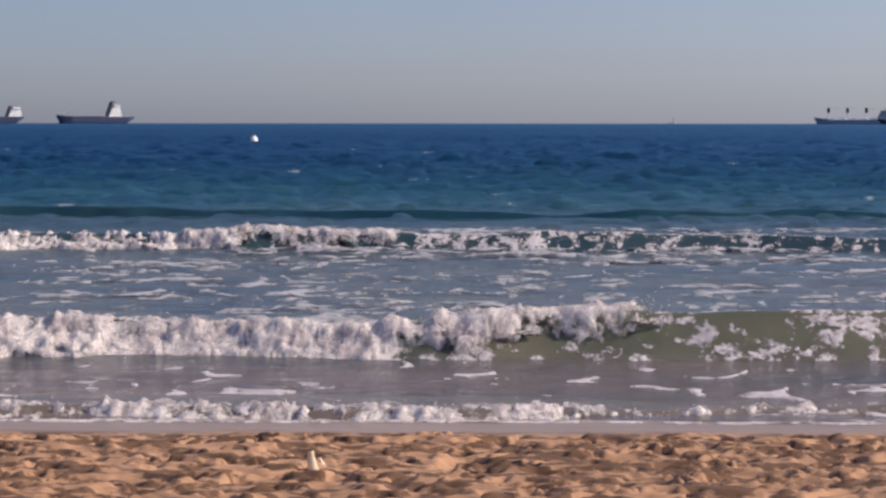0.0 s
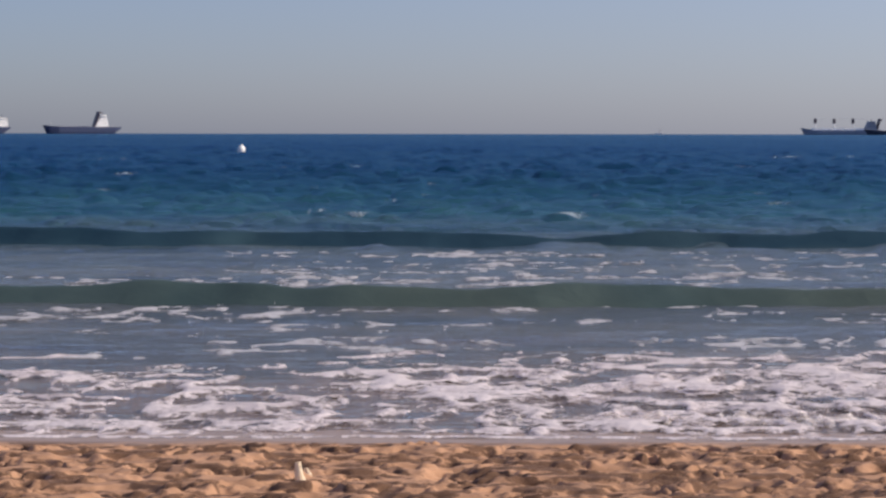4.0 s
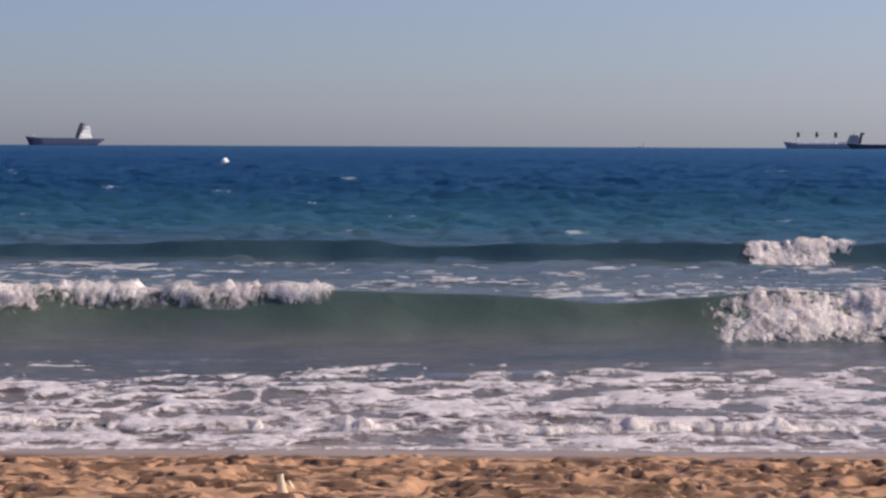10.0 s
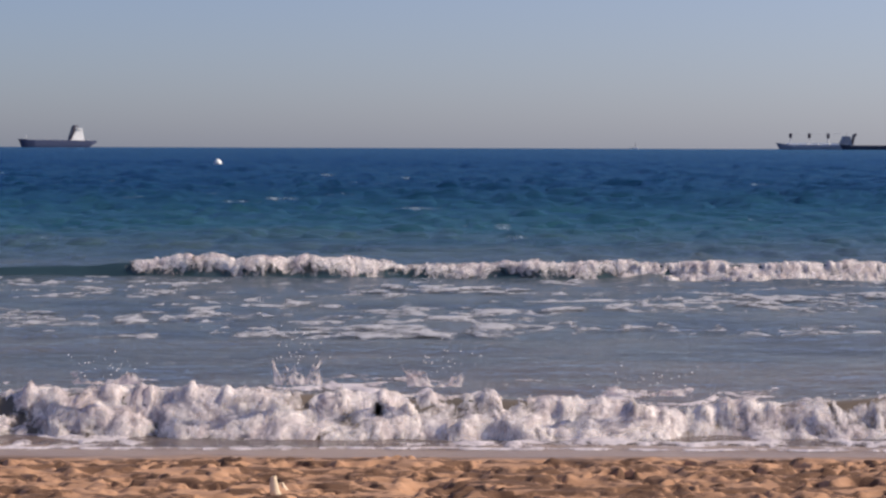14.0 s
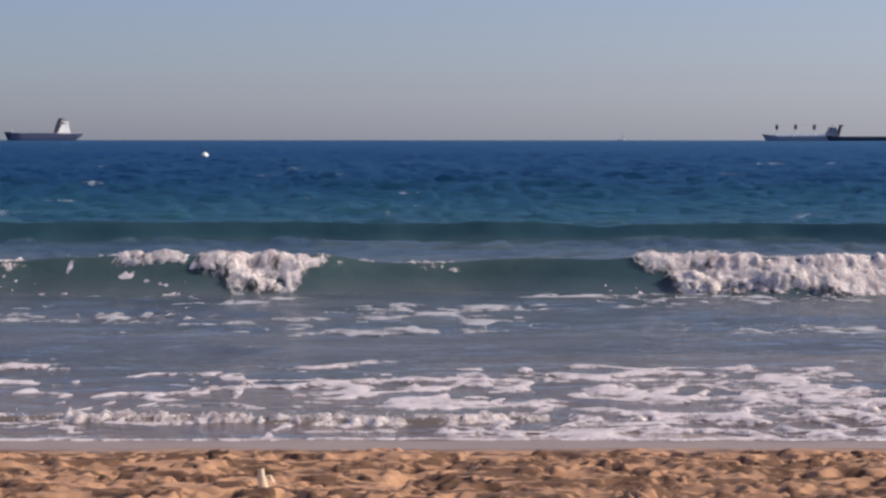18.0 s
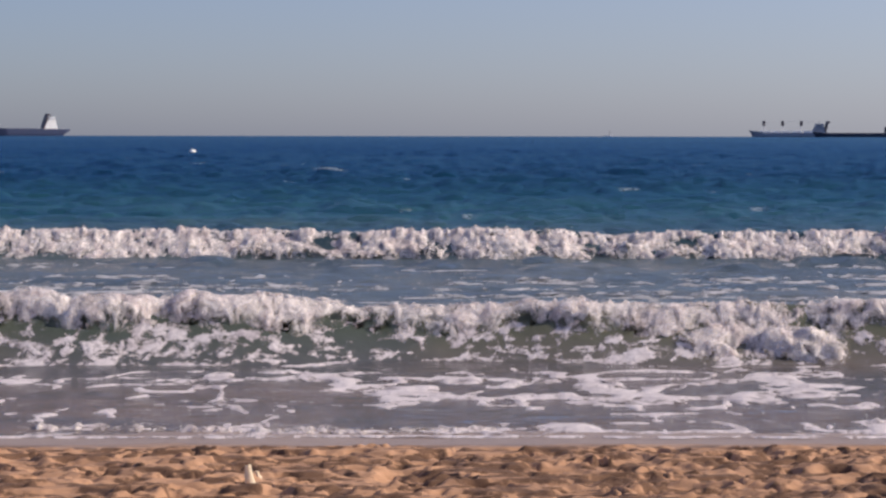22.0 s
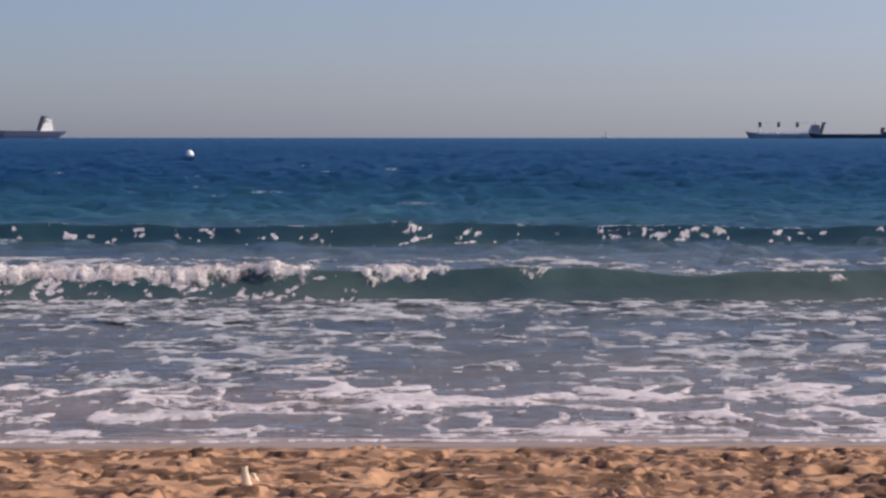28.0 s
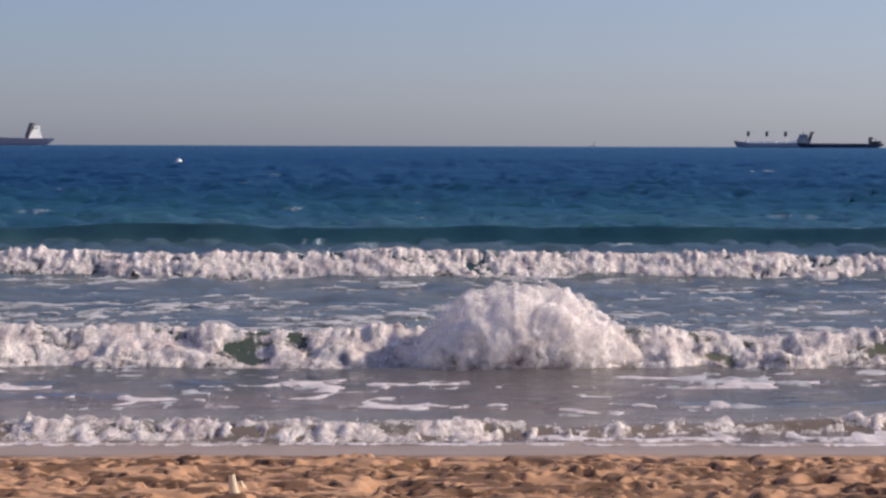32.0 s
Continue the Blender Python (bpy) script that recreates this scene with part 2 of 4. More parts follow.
# FOAM and PLUME: the dull tone paints front shade into random patches
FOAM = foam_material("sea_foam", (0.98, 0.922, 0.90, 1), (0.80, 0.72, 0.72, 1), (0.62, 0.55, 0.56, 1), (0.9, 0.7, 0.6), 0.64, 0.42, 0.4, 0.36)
PLUME = foam_material("spray_cloud", (0.98, 0.925, 0.90, 1), (0.88, 0.81, 0.80, 1), (0.74, 0.67, 0.67, 1), (0.8, 0.8, 0.75), 0.5, 0.7, 0.15, 0.34)
THIN = foam_material("thin_sea_foam", (0.90, 0.83, 0.85, 1), (0.70, 0.635, 0.665, 1), (0.38, 0.333, 0.35, 1), (0.8, 0.7, 1.0), 0.62, 0.24)
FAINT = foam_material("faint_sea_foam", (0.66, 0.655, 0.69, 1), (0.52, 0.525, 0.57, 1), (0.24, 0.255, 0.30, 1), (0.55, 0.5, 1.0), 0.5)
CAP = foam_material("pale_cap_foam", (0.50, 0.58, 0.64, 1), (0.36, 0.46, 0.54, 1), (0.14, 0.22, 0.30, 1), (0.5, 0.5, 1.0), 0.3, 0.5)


def sand_material():
    k = Nodes("beach_sand")
    grain = k.noise(k.pos, 160.0, 3, 0.7)
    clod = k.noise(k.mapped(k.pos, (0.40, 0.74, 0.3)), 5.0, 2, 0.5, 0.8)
    wide = k.noise(k.mapped(k.pos, (0.5, 0.9, 1)), 1.0, 3)
    dry = k.mix(k.map(wide, 0.3, 0.7), (0.46, 0.260, 0.156, 1), (0.36, 0.200, 0.118, 1))
    # shade of scuffed hollows, painted into the dry sand as dark blotches
    hollow_shade = k.math("ADD", clod, k.math("MULTIPLY", k.math("SUBTRACT", k.noise(k.mapped(k.pos, (1, 0.8, 1)), 16.0, 3, 0.6), 0.5), 0.22))
    dry = k.mix(k.map(hollow_shade, 0.485, 0.54, 0.0, 0.9), dry, (0.072, 0.032, 0.019, 1))
    dry = k.mix(k.map(grain, 0.3, 0.7, 0.0, 0.16), dry, (0.55, 0.37, 0.24, 1))
    wet = k.mix(k.map(wide, 0.3, 0.7), (0.34, 0.25, 0.20, 1), (0.30, 0.22, 0.18, 1))
    edge = k.math("ADD", k.axis(k.pos, 1), k.math("MULTIPLY", k.math("SUBTRACT", k.noise(k.mapped(k.pos, (0.8, 1.5, 1)), 1.0, 4), 0.5), 0.9))
    soaked = k.map(edge, 19.0, 19.55)
    col = k.mix(soaked, dry, wet)
    k.bump(k.math("ADD", k.math("MULTIPLY", clod, 1.0), k.math("MULTIPLY", grain, 0.15)), 0.5, 0.03)
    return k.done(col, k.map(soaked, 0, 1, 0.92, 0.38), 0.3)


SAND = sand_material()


def paint(name, c, rough=0.5, metal=0.0, stain=0.4):
    k = Nodes(name)
    n = k.noise(k.mapped(k.obj, (0.08, 0.08, 0.25)), 1.0, 5, 0.6)
    m = k.noise(k.obj, 0.9, 4, 0.6)
    col = k.mix(k.map(n, 0.45, 0.75, 0.0, stain), (*c, 1), (c[0] * 0.6 + 0.03, c[1] * 0.5 + 0.015, c[2] * 0.45 + 0.01, 1))
    col = k.mix(k.map(m, 0.4, 0.7, 0.0, 0.25), col, (c[0] * 0.8, c[1] * 0.8, c[2] * 0.8, 1))
    return k.done(col, rough, 0.4, metal)


HULL_BLUE = paint("dark_hull_paint", (0.045, 0.06, 0.125), stain=0.2)
# distance haze is mixed into the bulk carrier's paint as a lighter grey-blue
HULL_HAZED = paint("hazed_grey_blue_hull_paint", (0.25, 0.295, 0.385))
HULL_BLACK = paint("black_hull_paint", (0.035, 0.05, 0.09))
SHIP_WHITE = paint("white_ship_paint", (0.93, 0.925, 0.92), stain=0.05)
SHIP_DARK = paint("sooty_funnel_paint", (0.09, 0.075, 0.09))
DECK = paint("pale_deck_paint", (0.62, 0.63, 0.66))
GLASS = paint("dark_window_glass", (0.02, 0.025, 0.03), rough=0.1, stain=0.0)
BUOY_WHITE = paint("white_buoy_plastic", (0.85, 0.85, 0.82), stain=0.1)


def spray_material():
    """Flung drops and strands: white, and lit through from behind."""
    k = Nodes("white_spray")
    col = k.mix(k.noise(k.obj, 9.0, 2), (0.97, 0.94, 0.92, 1), (0.86, 0.83, 0.82, 1))
    top, thru, both = k.n.new("ShaderNodeBsdfDiffuse"), k.n.new("ShaderNodeBsdfTranslucent"), k.n.new("ShaderNodeMixShader")
    both.inputs[0].default_value = 0.45
    for i, node in enumerate((top, thru)):
        k.l.new(col, node.inputs["Color"])
        k.l.new(node.outputs[0], both.inputs[i + 1])
    k.l.new(both.outputs[0], k.n["Material Output"].inputs["Surface"])
    return k.mat


SPRAY = spray_material()
WOOD = paint("bleached_driftwood", (0.80, 0.66, 0.48), rough=0.8)

# ---------------------------------------------------------------- ground: beach and sea bed, one sheet
SHORE, SLOPE = 20.8, 0.07


def beach(y):
    return np.where(y < SHORE, np.minimum(SLOPE * (SHORE - y), 2.2), np.maximum(-0.045 * (y - SHORE), -4.0))


gx = np.concatenate([-np.geomspace(3000, 5.6, 26), np.arange(-5.4, 5.41, 0.028), np.geomspace(5.6, 3000, 26)])
gy = np.concatenate([np.linspace(-400, 13, 40), np.arange(13.2, 20.8, 0.028), np.geomspace(21, 4960, 60)])
X, Y = np.meshgrid(gx, gy)
rough = 1 - smooth(18.75, 19.35, Y + 0.25 * vnoise(X * 0.9, Y * 0.5, 3))
rough = rough * (np.abs(X) < 30) * (Y > 5)
warp = 0.35 * fbm(X * 1.6, Y * 1.1, 9, 2)
clods = smooth(-0.06, 0.10, fbm(X * 1.5 + warp, Y * 2.2 - warp, 1, 3, 0.55)) * 0.036 + smooth(-0.04, 0.12, fbm(X * 3.2 - warp, Y * 3.8 + warp, 5, 3, 0.55)) * 0.030
lumps = clods - 0.028 + 0.02 * fbm(X * 0.9, Y * 0.6, 12, 2) + 0.010 * fbm(X * 12, Y * 7, 8, 2)
rs = np.random.RandomState(11)
pits = np.zeros_like(X)
fine_c = np.where((gx > -5.5) & (gx < 5.5))[0]
fine_r = np.where((gy > 13.1) & (gy < 20.85))[0]
c0, r0 = fine_c[0], fine_r[0]
for _ in range(1000):
    # a footprint or scuffed hollow with the sand pushed up round it
    px, py, an = rs.uniform(-5.3, 5.3), rs.uniform(13.4, 19.3), rs.normal(0, 0.6)
    la, lb, dep = rs.uniform(0.07, 0.20), rs.uniform(0.03, 0.08), rs.uniform(0.03, 0.07)
    i0, i1 = c0 + int((px - 0.45 + 5.4) / 0.028), c0 + int((px + 0.45 + 5.4) / 0.028)
    j0, j1 = r0 + int((py - 0.45 - 13.2) / 0.028), r0 + int((py + 0.45 - 13.2) / 0.028)
    i0, j0, i1, j1 = max(i0, c0), max(j0, r0), min(i1, fine_c[-1]), min(j1, fine_r[-1])
    xs, ys = X[j0:j1, i0:i1] - px, Y[j0:j1, i0:i1] - py
    u, v = (xs * math.cos(an) + ys * math.sin(an)) / la, (-xs * math.sin(an) + ys * math.cos(an)) / lb
    q = np.sqrt(u * u + v * v)
    pits[j0:j1, i0:i1] += dep * (-np.exp(-q ** 6) + 0.12 * np.exp(-((q - 1.45) / 0.4) ** 2))
Z = beach(Y) + rough * (lumps + np.clip(pits, -0.13, 0.08)) + (1 - rough) * 0.006 * vnoise(X * 0.8, Y * 1.2, 2)
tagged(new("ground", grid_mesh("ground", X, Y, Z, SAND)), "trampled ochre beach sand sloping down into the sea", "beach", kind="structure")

# ---------------------------------------------------------------- sea: a still base sheet to the horizon, and sheets of ripples that drift over it
bx = np.concatenate([-np.geomspace(2600, 30, 40), np.linspace(-29, 29, 30), np.geomspace(30, 2600, 40)])
by = np.geomspace(20.0, 4950, 120)
X, Y = np.meshgrid(bx, by)
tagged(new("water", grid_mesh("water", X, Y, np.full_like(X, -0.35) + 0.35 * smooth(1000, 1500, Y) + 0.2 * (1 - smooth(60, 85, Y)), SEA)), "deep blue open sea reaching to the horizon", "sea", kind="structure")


def ripple_sheet(x, y, seed, amp, sx, sy):
    X, Y = np.meshgrid(x, y)
    Z = amp * (0.35 + 0.65 * smooth(24, 40, Y) + 0.6 * smooth(38, 75, Y)) * (0.9 * fbm(X / sx, Y / sy, seed, 3, 0.5) + 0.2 * billow(X / (sx * 0.8), Y / (sy * 0.5), seed + 4, 2) - 0.15)
    Z = Z + 0.06 * fbm(X / 6.0, Y / 2.4, seed + 7, 2) * smooth(22, 32, Y) * (1 - smooth(50, 70, Y)) + 0.15 * smooth(0.45, 0.7, vnoise(X / 1.1, Y / 1.3, seed + 9)) * smooth(45, 65, Y)
    return grid_mesh("water_ripples", X, Y, Z, SEA)


near_a = tagged(new("water_ripples", ripple_sheet(np.arange(-20, 20.1, 0.21), np.arange(19, 106, 0.26), 2, 0.10, 2.2, 0.8)), "choppy grey-blue shallow water near the beach", "sea", kind="structure")
near_b = tagged(new("water_ripples", ripple_sheet(np.arange(-22, 22.1, 0.22), np.arange(14, 106, 0.27), 8, 0.10, 2.8, 0.85)), "choppy grey-blue shallow water near the beach", "sea", kind="structure")


def fan_sheet(seed, amp, sx, sy):
    """Wind waves from beyond the breakers outwards, peaked crests on a mesh that widens with distance."""
    U, Y = np.meshgrid(np.linspace(-0.29, 0.29, 290), np.geomspace(84, 1500, 390))
    X = U * Y
    grow = 1 + 0.8 * smooth(90, 400, Y)
    ridge = 1 - np.abs(fbm(X / (sx * grow), Y / (sy * grow), seed, 2, 0.45)) * 2.2
    chop = 1 - np.abs(fbm(X / (0.42 * sx * grow), Y / (0.45 * sy * grow), seed + 4, 2, 0.5)) * 2.2
    gust = 0.55 + 0.9 * smooth(-0.3, 0.5, vnoise(X / 26, Y / 30, seed + 7))
    Z = amp * gust * (0.85 * np.sign(ridge) * np.abs(ridge) ** 1.8 + 0.38 * chop + 0.35 * fbm(X / 14, Y / 9, seed + 2, 2) - 0.45)
    Z = Z + np.minimum(0.0022 * Y, 0.34) * smooth(0.45, 0.7, vnoise(X / (1.5 * grow), Y / (2.2 * grow), seed + 9)) * (1 - smooth(350, 600, Y))
    Z = Z * (1 - smooth(900, 1500, Y)) * smooth(80, 100, Y) - 0.45 * (1 - smooth(84, 100, Y))
    return tagged(new("water_ripples", grid_mesh("water_ripples", X, Y, Z, SEA)), "wind-ruffled blue sea beyond the breakers", "sea", kind="structure")


mid_a, mid_b = fan_sheet(5, 0.32, 4.6, 3.2), fan_sheet(11, 0.32, 5.4, 2.8)

# ---------------------------------------------------------------- breaking waves
TOP = 0.72


def profile(y):
    """Height of a wave across its run, 0 to 1: a hollow front that steepens to the crest near 1.15, and a long back."""
    front = np.clip((y + 1.05) / 2.2, 0, 1) ** 3.1
    back = 1 - smooth(0.6, 7.5, y) * 1.0
    return np.where(y < 1.15, front * (1 - smooth(0.6, 7.5, np.float64(1.15))), back)


# how foam lies in its wave as it breaks: a lip comes up along the crest first, then the whole front
LIP_STAGE, LIP_BACK, LIP_DOWN = (0, 0.2, 0.4, 0.62, 0.85), (0.15, 0.1, 0.03, 0.0, 0.0), (-0.6, -0.14, -0.02, -0.02, -0.13)
STAGE, BACK, DOWN = (0, 0.55, 0.8, 1), (0.7, 0.55, 0.08, 0.04), (-0.9, -0.7, -0.09, -0.08)


class Wave:
    def __init__(self, seed, label, bend=0.0, top=TOP, grain=1.0):
        self.seed, self.bend, self.top, self.grain = seed, bend, top, grain
        self.thing = tagged(new("breaking_wave"), label, "wave", "waves rolling to the beach")
        x = np.arange(-18, 18.01, 0.17)
        y = np.concatenate([np.linspace(-1.6, -0.2, 6), np.linspace(-0.1, 1.6, 26), np.linspace(1.75, 8.2, 26)])
        X, Y = np.meshgrid(x, y)
        Z = self.surface(X, Y)
        Z = Z - 0.35 * smooth(5.5, 8.2, Y) - 0.25 * (1 - smooth(-1.6, -0.9, Y)) - 0.9 * smooth(15.5, 18, np.abs(X))
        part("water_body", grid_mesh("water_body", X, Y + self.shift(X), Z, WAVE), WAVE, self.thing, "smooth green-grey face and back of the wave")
        self.pieces, self.lips = [], []
        self.laces = []
        self.bursts = []
        self.rows = []

    def height(self, x):
        return 0.12 + self.top * (1 + 0.2 * vnoise(x / 2.7, x * 0 + 0.5, self.seed) + 0.07 * vnoise(x / 0.9, x * 0 + 3.5, self.seed + 1))

    def surface(self, x, y):
        return self.height(x) * profile(y) + 0.022 * fbm(x / 1.1, y / 0.5, self.seed, 3) * smooth(-0.5, 0.4, y) - 0.12

    def shift(self, x):
        return self.bend * x * x + 0.55 * vnoise(x / 4.5, x * 0 + 1.5, self.seed + 2) + 0.14 * vnoise(x / 1.1, x * 0 + 7.5, self.seed + 3)

    def foam(self, x0, x1, step=0.62):
        """Lumps of white water along the crest, each a piece that swells up and sinks back."""
        rs = np.random.RandomState(self.seed * 13 + 1)
        for i in range(int((x1 - x0) / step)):
            xa = x0 + i * step
            self.pieces.append((xa + step / 2, rs.uniform(-0.06, 0.06), self.lump(xa - 0.3, xa + step + 0.3, rs)))
        for i in range(int((x1 - x0) / (2 * step))):
            xa = x0 + 2 * i * step
            self.lips.append((xa + step, rs.uniform(-0.06, 0.06), self.lump(xa - 0.3, xa + 2 * step + 0.3, rs, True)))
        self.streaks(x0, x1)

    def streaks(self, x0, x1):
        for i in range(int((x1 - x0) / 2.4) + 1):
            xa = x0 + i * 2.4
            self.laces.append((xa + 1.2, self.lace(xa - 0.25, xa + 2.65)))

    def lump(self, xa, xb, rs, lip=False):
        sd = self.seed
        xs = np.linspace(xa, xb, int((xb - xa) / (0.048 if lip else 0.038)))
        X, U = np.meshgrid(xs, np.concatenate([np.linspace(0, 0.66, 18 if lip else 34), np.linspace(0.7, 1, 6)]))
        low = -0.02 + 0.30 * vnoise(X * 0.7, X * 0 + 2.5, sd + 6) + 0.07 * vnoise(X * 3.1, X * 0 + 8.5, sd + 6)
        if lip:
            low = 0.74 + 0.16 * vnoise(X * 1.2, X * 0 + 2.5, sd + 6) + 0.05 * vnoise(X * 4.1, X * 0 + 8.5, sd + 6)
        Y0 = low + (2.0 - low) * U
        P = self.height(X) * profile(Y0)
        S = 0.75 * Y0 + 1.3 * P
        e = 0.03
        slope = self.height(X) * (profile(Y0 + e) - profile(Y0 - e)) / (2 * e)
        ny, nz = -slope, np.ones_like(slope)
        ln = np.sqrt(ny * ny + nz * nz)
        ends = np.minimum(smooth(xa, xa + 0.4, X), 1 - smooth(xb - 0.4, xb, X))
        body = smooth(0, 0.22, U) * (1 - smooth(0.55, 1.0, U))
        g, size = self.grain, self.grain ** -0.8 * (0.62 if lip else 1.0)
        wob = 0.9 * fbm(X * 1.5 * g, S * 1.5 * g, sd + 4, 4, 0.6)
        thick = np.clip(0.6 + 0.7 * vnoise(X * 0.55 * g, S * 0.3 * g, sd + 8), 0.1, 1.2)
        churn = fbm(X * 1.6 * g + wob, S * 1.7 * g - wob, sd, 4, 0.56)
        puff = size * (0.12 + 0.20 * thick * churn + 0.12 * thick * blobs(X * 1.9 * g + wob, S * 2.1 * g - wob, sd + 1))
        drape = size * (0.034 * fbm(X * 7.0 * g + wob, S * 3.2 * g, sd + 10, 3, 0.6) + 0.012 * blobs(X * 6.5 * g - wob, S * 5.0 * g + wob, sd + 2))
        D = (puff + drape) * body * (1 - 0.4 * smooth(0.36, 0.56, U))
        jet = np.clip(fbm(X * 8.0 + 0.6 * S, S * 4.0, sd + 7, 3, 0.65) - 0.05, 0, 1)
        D = D + 0.17 * jet * np.exp(-((U - 0.56) / 0.07) ** 2) * ends
        D = D - 0.05 * (1 - smooth(0, 0.06, U)) - 0.14 * smooth(0.84, 1.0, U)
        ragged = 0.18 * vnoise(X * 1.3, X * 0 + 4.5, sd + 11)
        cover = 0.98 - 0.06 * (g - 1) + 0.28 * smooth(0.3, 0.55, U) - 0.75 * (1 - smooth(0.0, 0.34 + ragged, U)) - 0.9 * (1 - ends) - 0.5 * smooth(0.62, 0.95, U)
        cover = cover - 0.22 * smooth(0.2, 0.7, fbm(X * 0.9 + wob, S * 0.8, sd + 3, 3, 0.55)) * (1 - smooth(0.36, 0.55, U)) + 0.12 * np.minimum(churn, 0.1)
        sh = self.shift(X)
        # a loose outer froth over the denser body
        loose = D + (0.028 + 0.05 * np.clip(fbm(X * 5.0 * g, S * 5.0 * g, sd + 14, 2), -0.4, 1)) * body
        rows = [np.concatenate([a, b[::2]]) for a, b in ((X, X), (Y0 + sh + D * ny / ln, Y0 + sh + loose * ny / ln), (P + D * nz / ln - 0.12, P + loose * nz / ln - 0.12), (cover, np.minimum(cover, 1.0) - 0.40))]
        keep = np.ones((len(rows[0]) - 1, X.shape[1] - 1), dtype=bool)
        keep[len(X) - 1] = False
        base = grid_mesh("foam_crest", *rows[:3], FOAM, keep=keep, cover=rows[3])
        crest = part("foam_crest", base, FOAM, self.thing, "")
        # droplets thrown off the crest
        verts, faces = [], []
        for _ in range(10 if lip else 24):
            fx, fy = rs.uniform(xa + 0.2, xb - 0.2), rs.normal(1.0, 0.12) if lip else rs.normal(0.8, 0.36)
            hx = float(self.height(np.array(fx)))
            fz = hx * float(profile(np.array(fy))) - 0.05 + abs(rs.normal(0.0, 0.045))
            r = rs.uniform(0.002, 0.007)
            c = Vector((fx, fy + float(self.shift(np.array(fx))), fz))
            k = len(verts)
            verts += [c + Vector(d) * r * rs.uniform(0.7, 1.7) for d in ((1.5, 0, 0), (-1.5, 0, 0), (0, 1, 0), (0, -1, 0), (0, 0, 1.2), (0, 0, -1.2))]
            faces += [(k + p, k + q, k + w) for p, q, w in ((0, 2, 4), (2, 1, 4), (1, 3, 4), (3, 0, 4), (2, 0, 5), (1, 2, 5), (3, 1, 5), (0, 3, 5))]
        spray = part("spray", raw_mesh("spray", verts, faces, SPRAY), SPRAY, crest)
        spray["kind"] = "stuff"
        return crest

    def lace(self, xa, xb):
        """Torn streaks of foam that lie on the face and back of the wave."""
        sd = self.seed
        X, Y = np.meshgrid(np.arange(xa, xb, 0.06), np.arange(-1.6, 3.4, 0.09))
        warp = 0.5 * fbm(X / 0.9, Y / 0.8, sd + 1, 2)
        v = 0.5 * fbm(X / 0.30 + warp, Y / 0.2 + warp, sd + 6, 4, 0.75) + 0.8 * (0.08 - np.abs(fbm(X / 0.55 + warp, Y / 0.22, sd + 3, 2))) + 0.16 * vnoise(X / 1.4, Y / 1.1, sd + 8) - 0.08
        ends = np.minimum(smooth(xa, xa + 0.3, X), 1 - smooth(xb - 0.3, xb, X)) * smooth(-1.6, -1.2, Y) * (1 - smooth(2.4, 3.4, Y))
        v = v - 0.5 * (1 - ends)
        Z = self.surface(X, Y) + 0.016 * np.tanh(v * 3) + 0.004
        high = np.maximum.reduce([v[:-1, :-1], v[1:, :-1], v[:-1, 1:], v[1:, 1:]])
        return part("foam_lace", grid_mesh("foam_lace", X, Y + self.shift(X), Z, THIN, keep=high > -0.35, cover=0.70 + 1.15 * v), THIN, self.thing, "")

    def plume(self, xc, width, tall, rows):
        """A burst of spray thrown up where the lip falls; rows: seconds and rise."""
        sd = self.seed
        A, B = np.meshgrid(np.linspace(0, math.pi, 200), np.linspace(0, 1, 120))
        env = (0.62 + 0.38 * smooth(0.6, 1.3, A)) * (0.95 + 0.12 * vnoise(A * 1.8, A * 0 + 1.5, sd + 4) + 0.07 * vnoise(A * 5, A * 0 + 4.5, sd + 5) + 0.05 * np.clip(fbm(A * 11, A * 0 + 2.5, sd + 9, 2), 0, 1))
        th = B * math.pi * 0.95
        R = 0.93 + 0.12 * fbm(A * 1.6, B * 3.6, sd + 1, 3) + 0.07 * blobs(A * 2.6, B * 6.2, sd + 2) + 0.015 * blobs(A * 6, B * 14, sd + 3) + 0.016 * fbm(A * 9, B * 14, sd + 5, 3)
        X = xc - width / 2 * np.cos(A) * (0.55 + 0.45 * np.sin(th)) * R
        Y = 0.75 - 0.7 * np.cos(th) * R * np.sin(A) ** 0.5
        Z = tall * np.sin(A) ** 0.5 * env * np.sin(th) ** 0.6 * R - 0.1
        rim = np.minimum(smooth(0, 0.3, A), 1 - smooth(math.pi - 0.3, math.pi, A)) * smooth(0.0, 0.14, B)
        dense = 1.2 - 0.9 * (1 - rim) - 0.3 * np.exp(-((B - 0.53) / 0.06) ** 2) - 0.35 * (1 - smooth(0.1, 0.3, B)) + 0.4 * fbm(A * 5, B * 7, sd + 6, 3)
        # a torn, drifting outer veil over the dense cloud
        fray = 1.04 + 0.10 * np.clip(fbm(A * 5, B * 11, sd + 12, 3), -0.5, 1)
        rows_ = [np.concatenate(p) for p in ((X, xc + (X - xc) * fray), (Y, 0.75 + (Y - 0.75) * fray), (Z, (Z + 0.1) * fray - 0.1), (dense, np.minimum(dense, 1.0) - 0.42))]
        keep = np.ones((len(rows_[0]) - 1, X.shape[1] - 1), dtype=bool)
        keep[len(X) - 1] = False
        ob = part("spray_plume", grid_mesh("spray_plume", rows_[0], rows_[1] + self.shift(np.array(xc)), rows_[2], PLUME, keep=keep, cover=rows_[3]), PLUME, self.thing, "billowing burst of white spray")
        rs = np.random.RandomState(sd)
        verts, faces = [], []
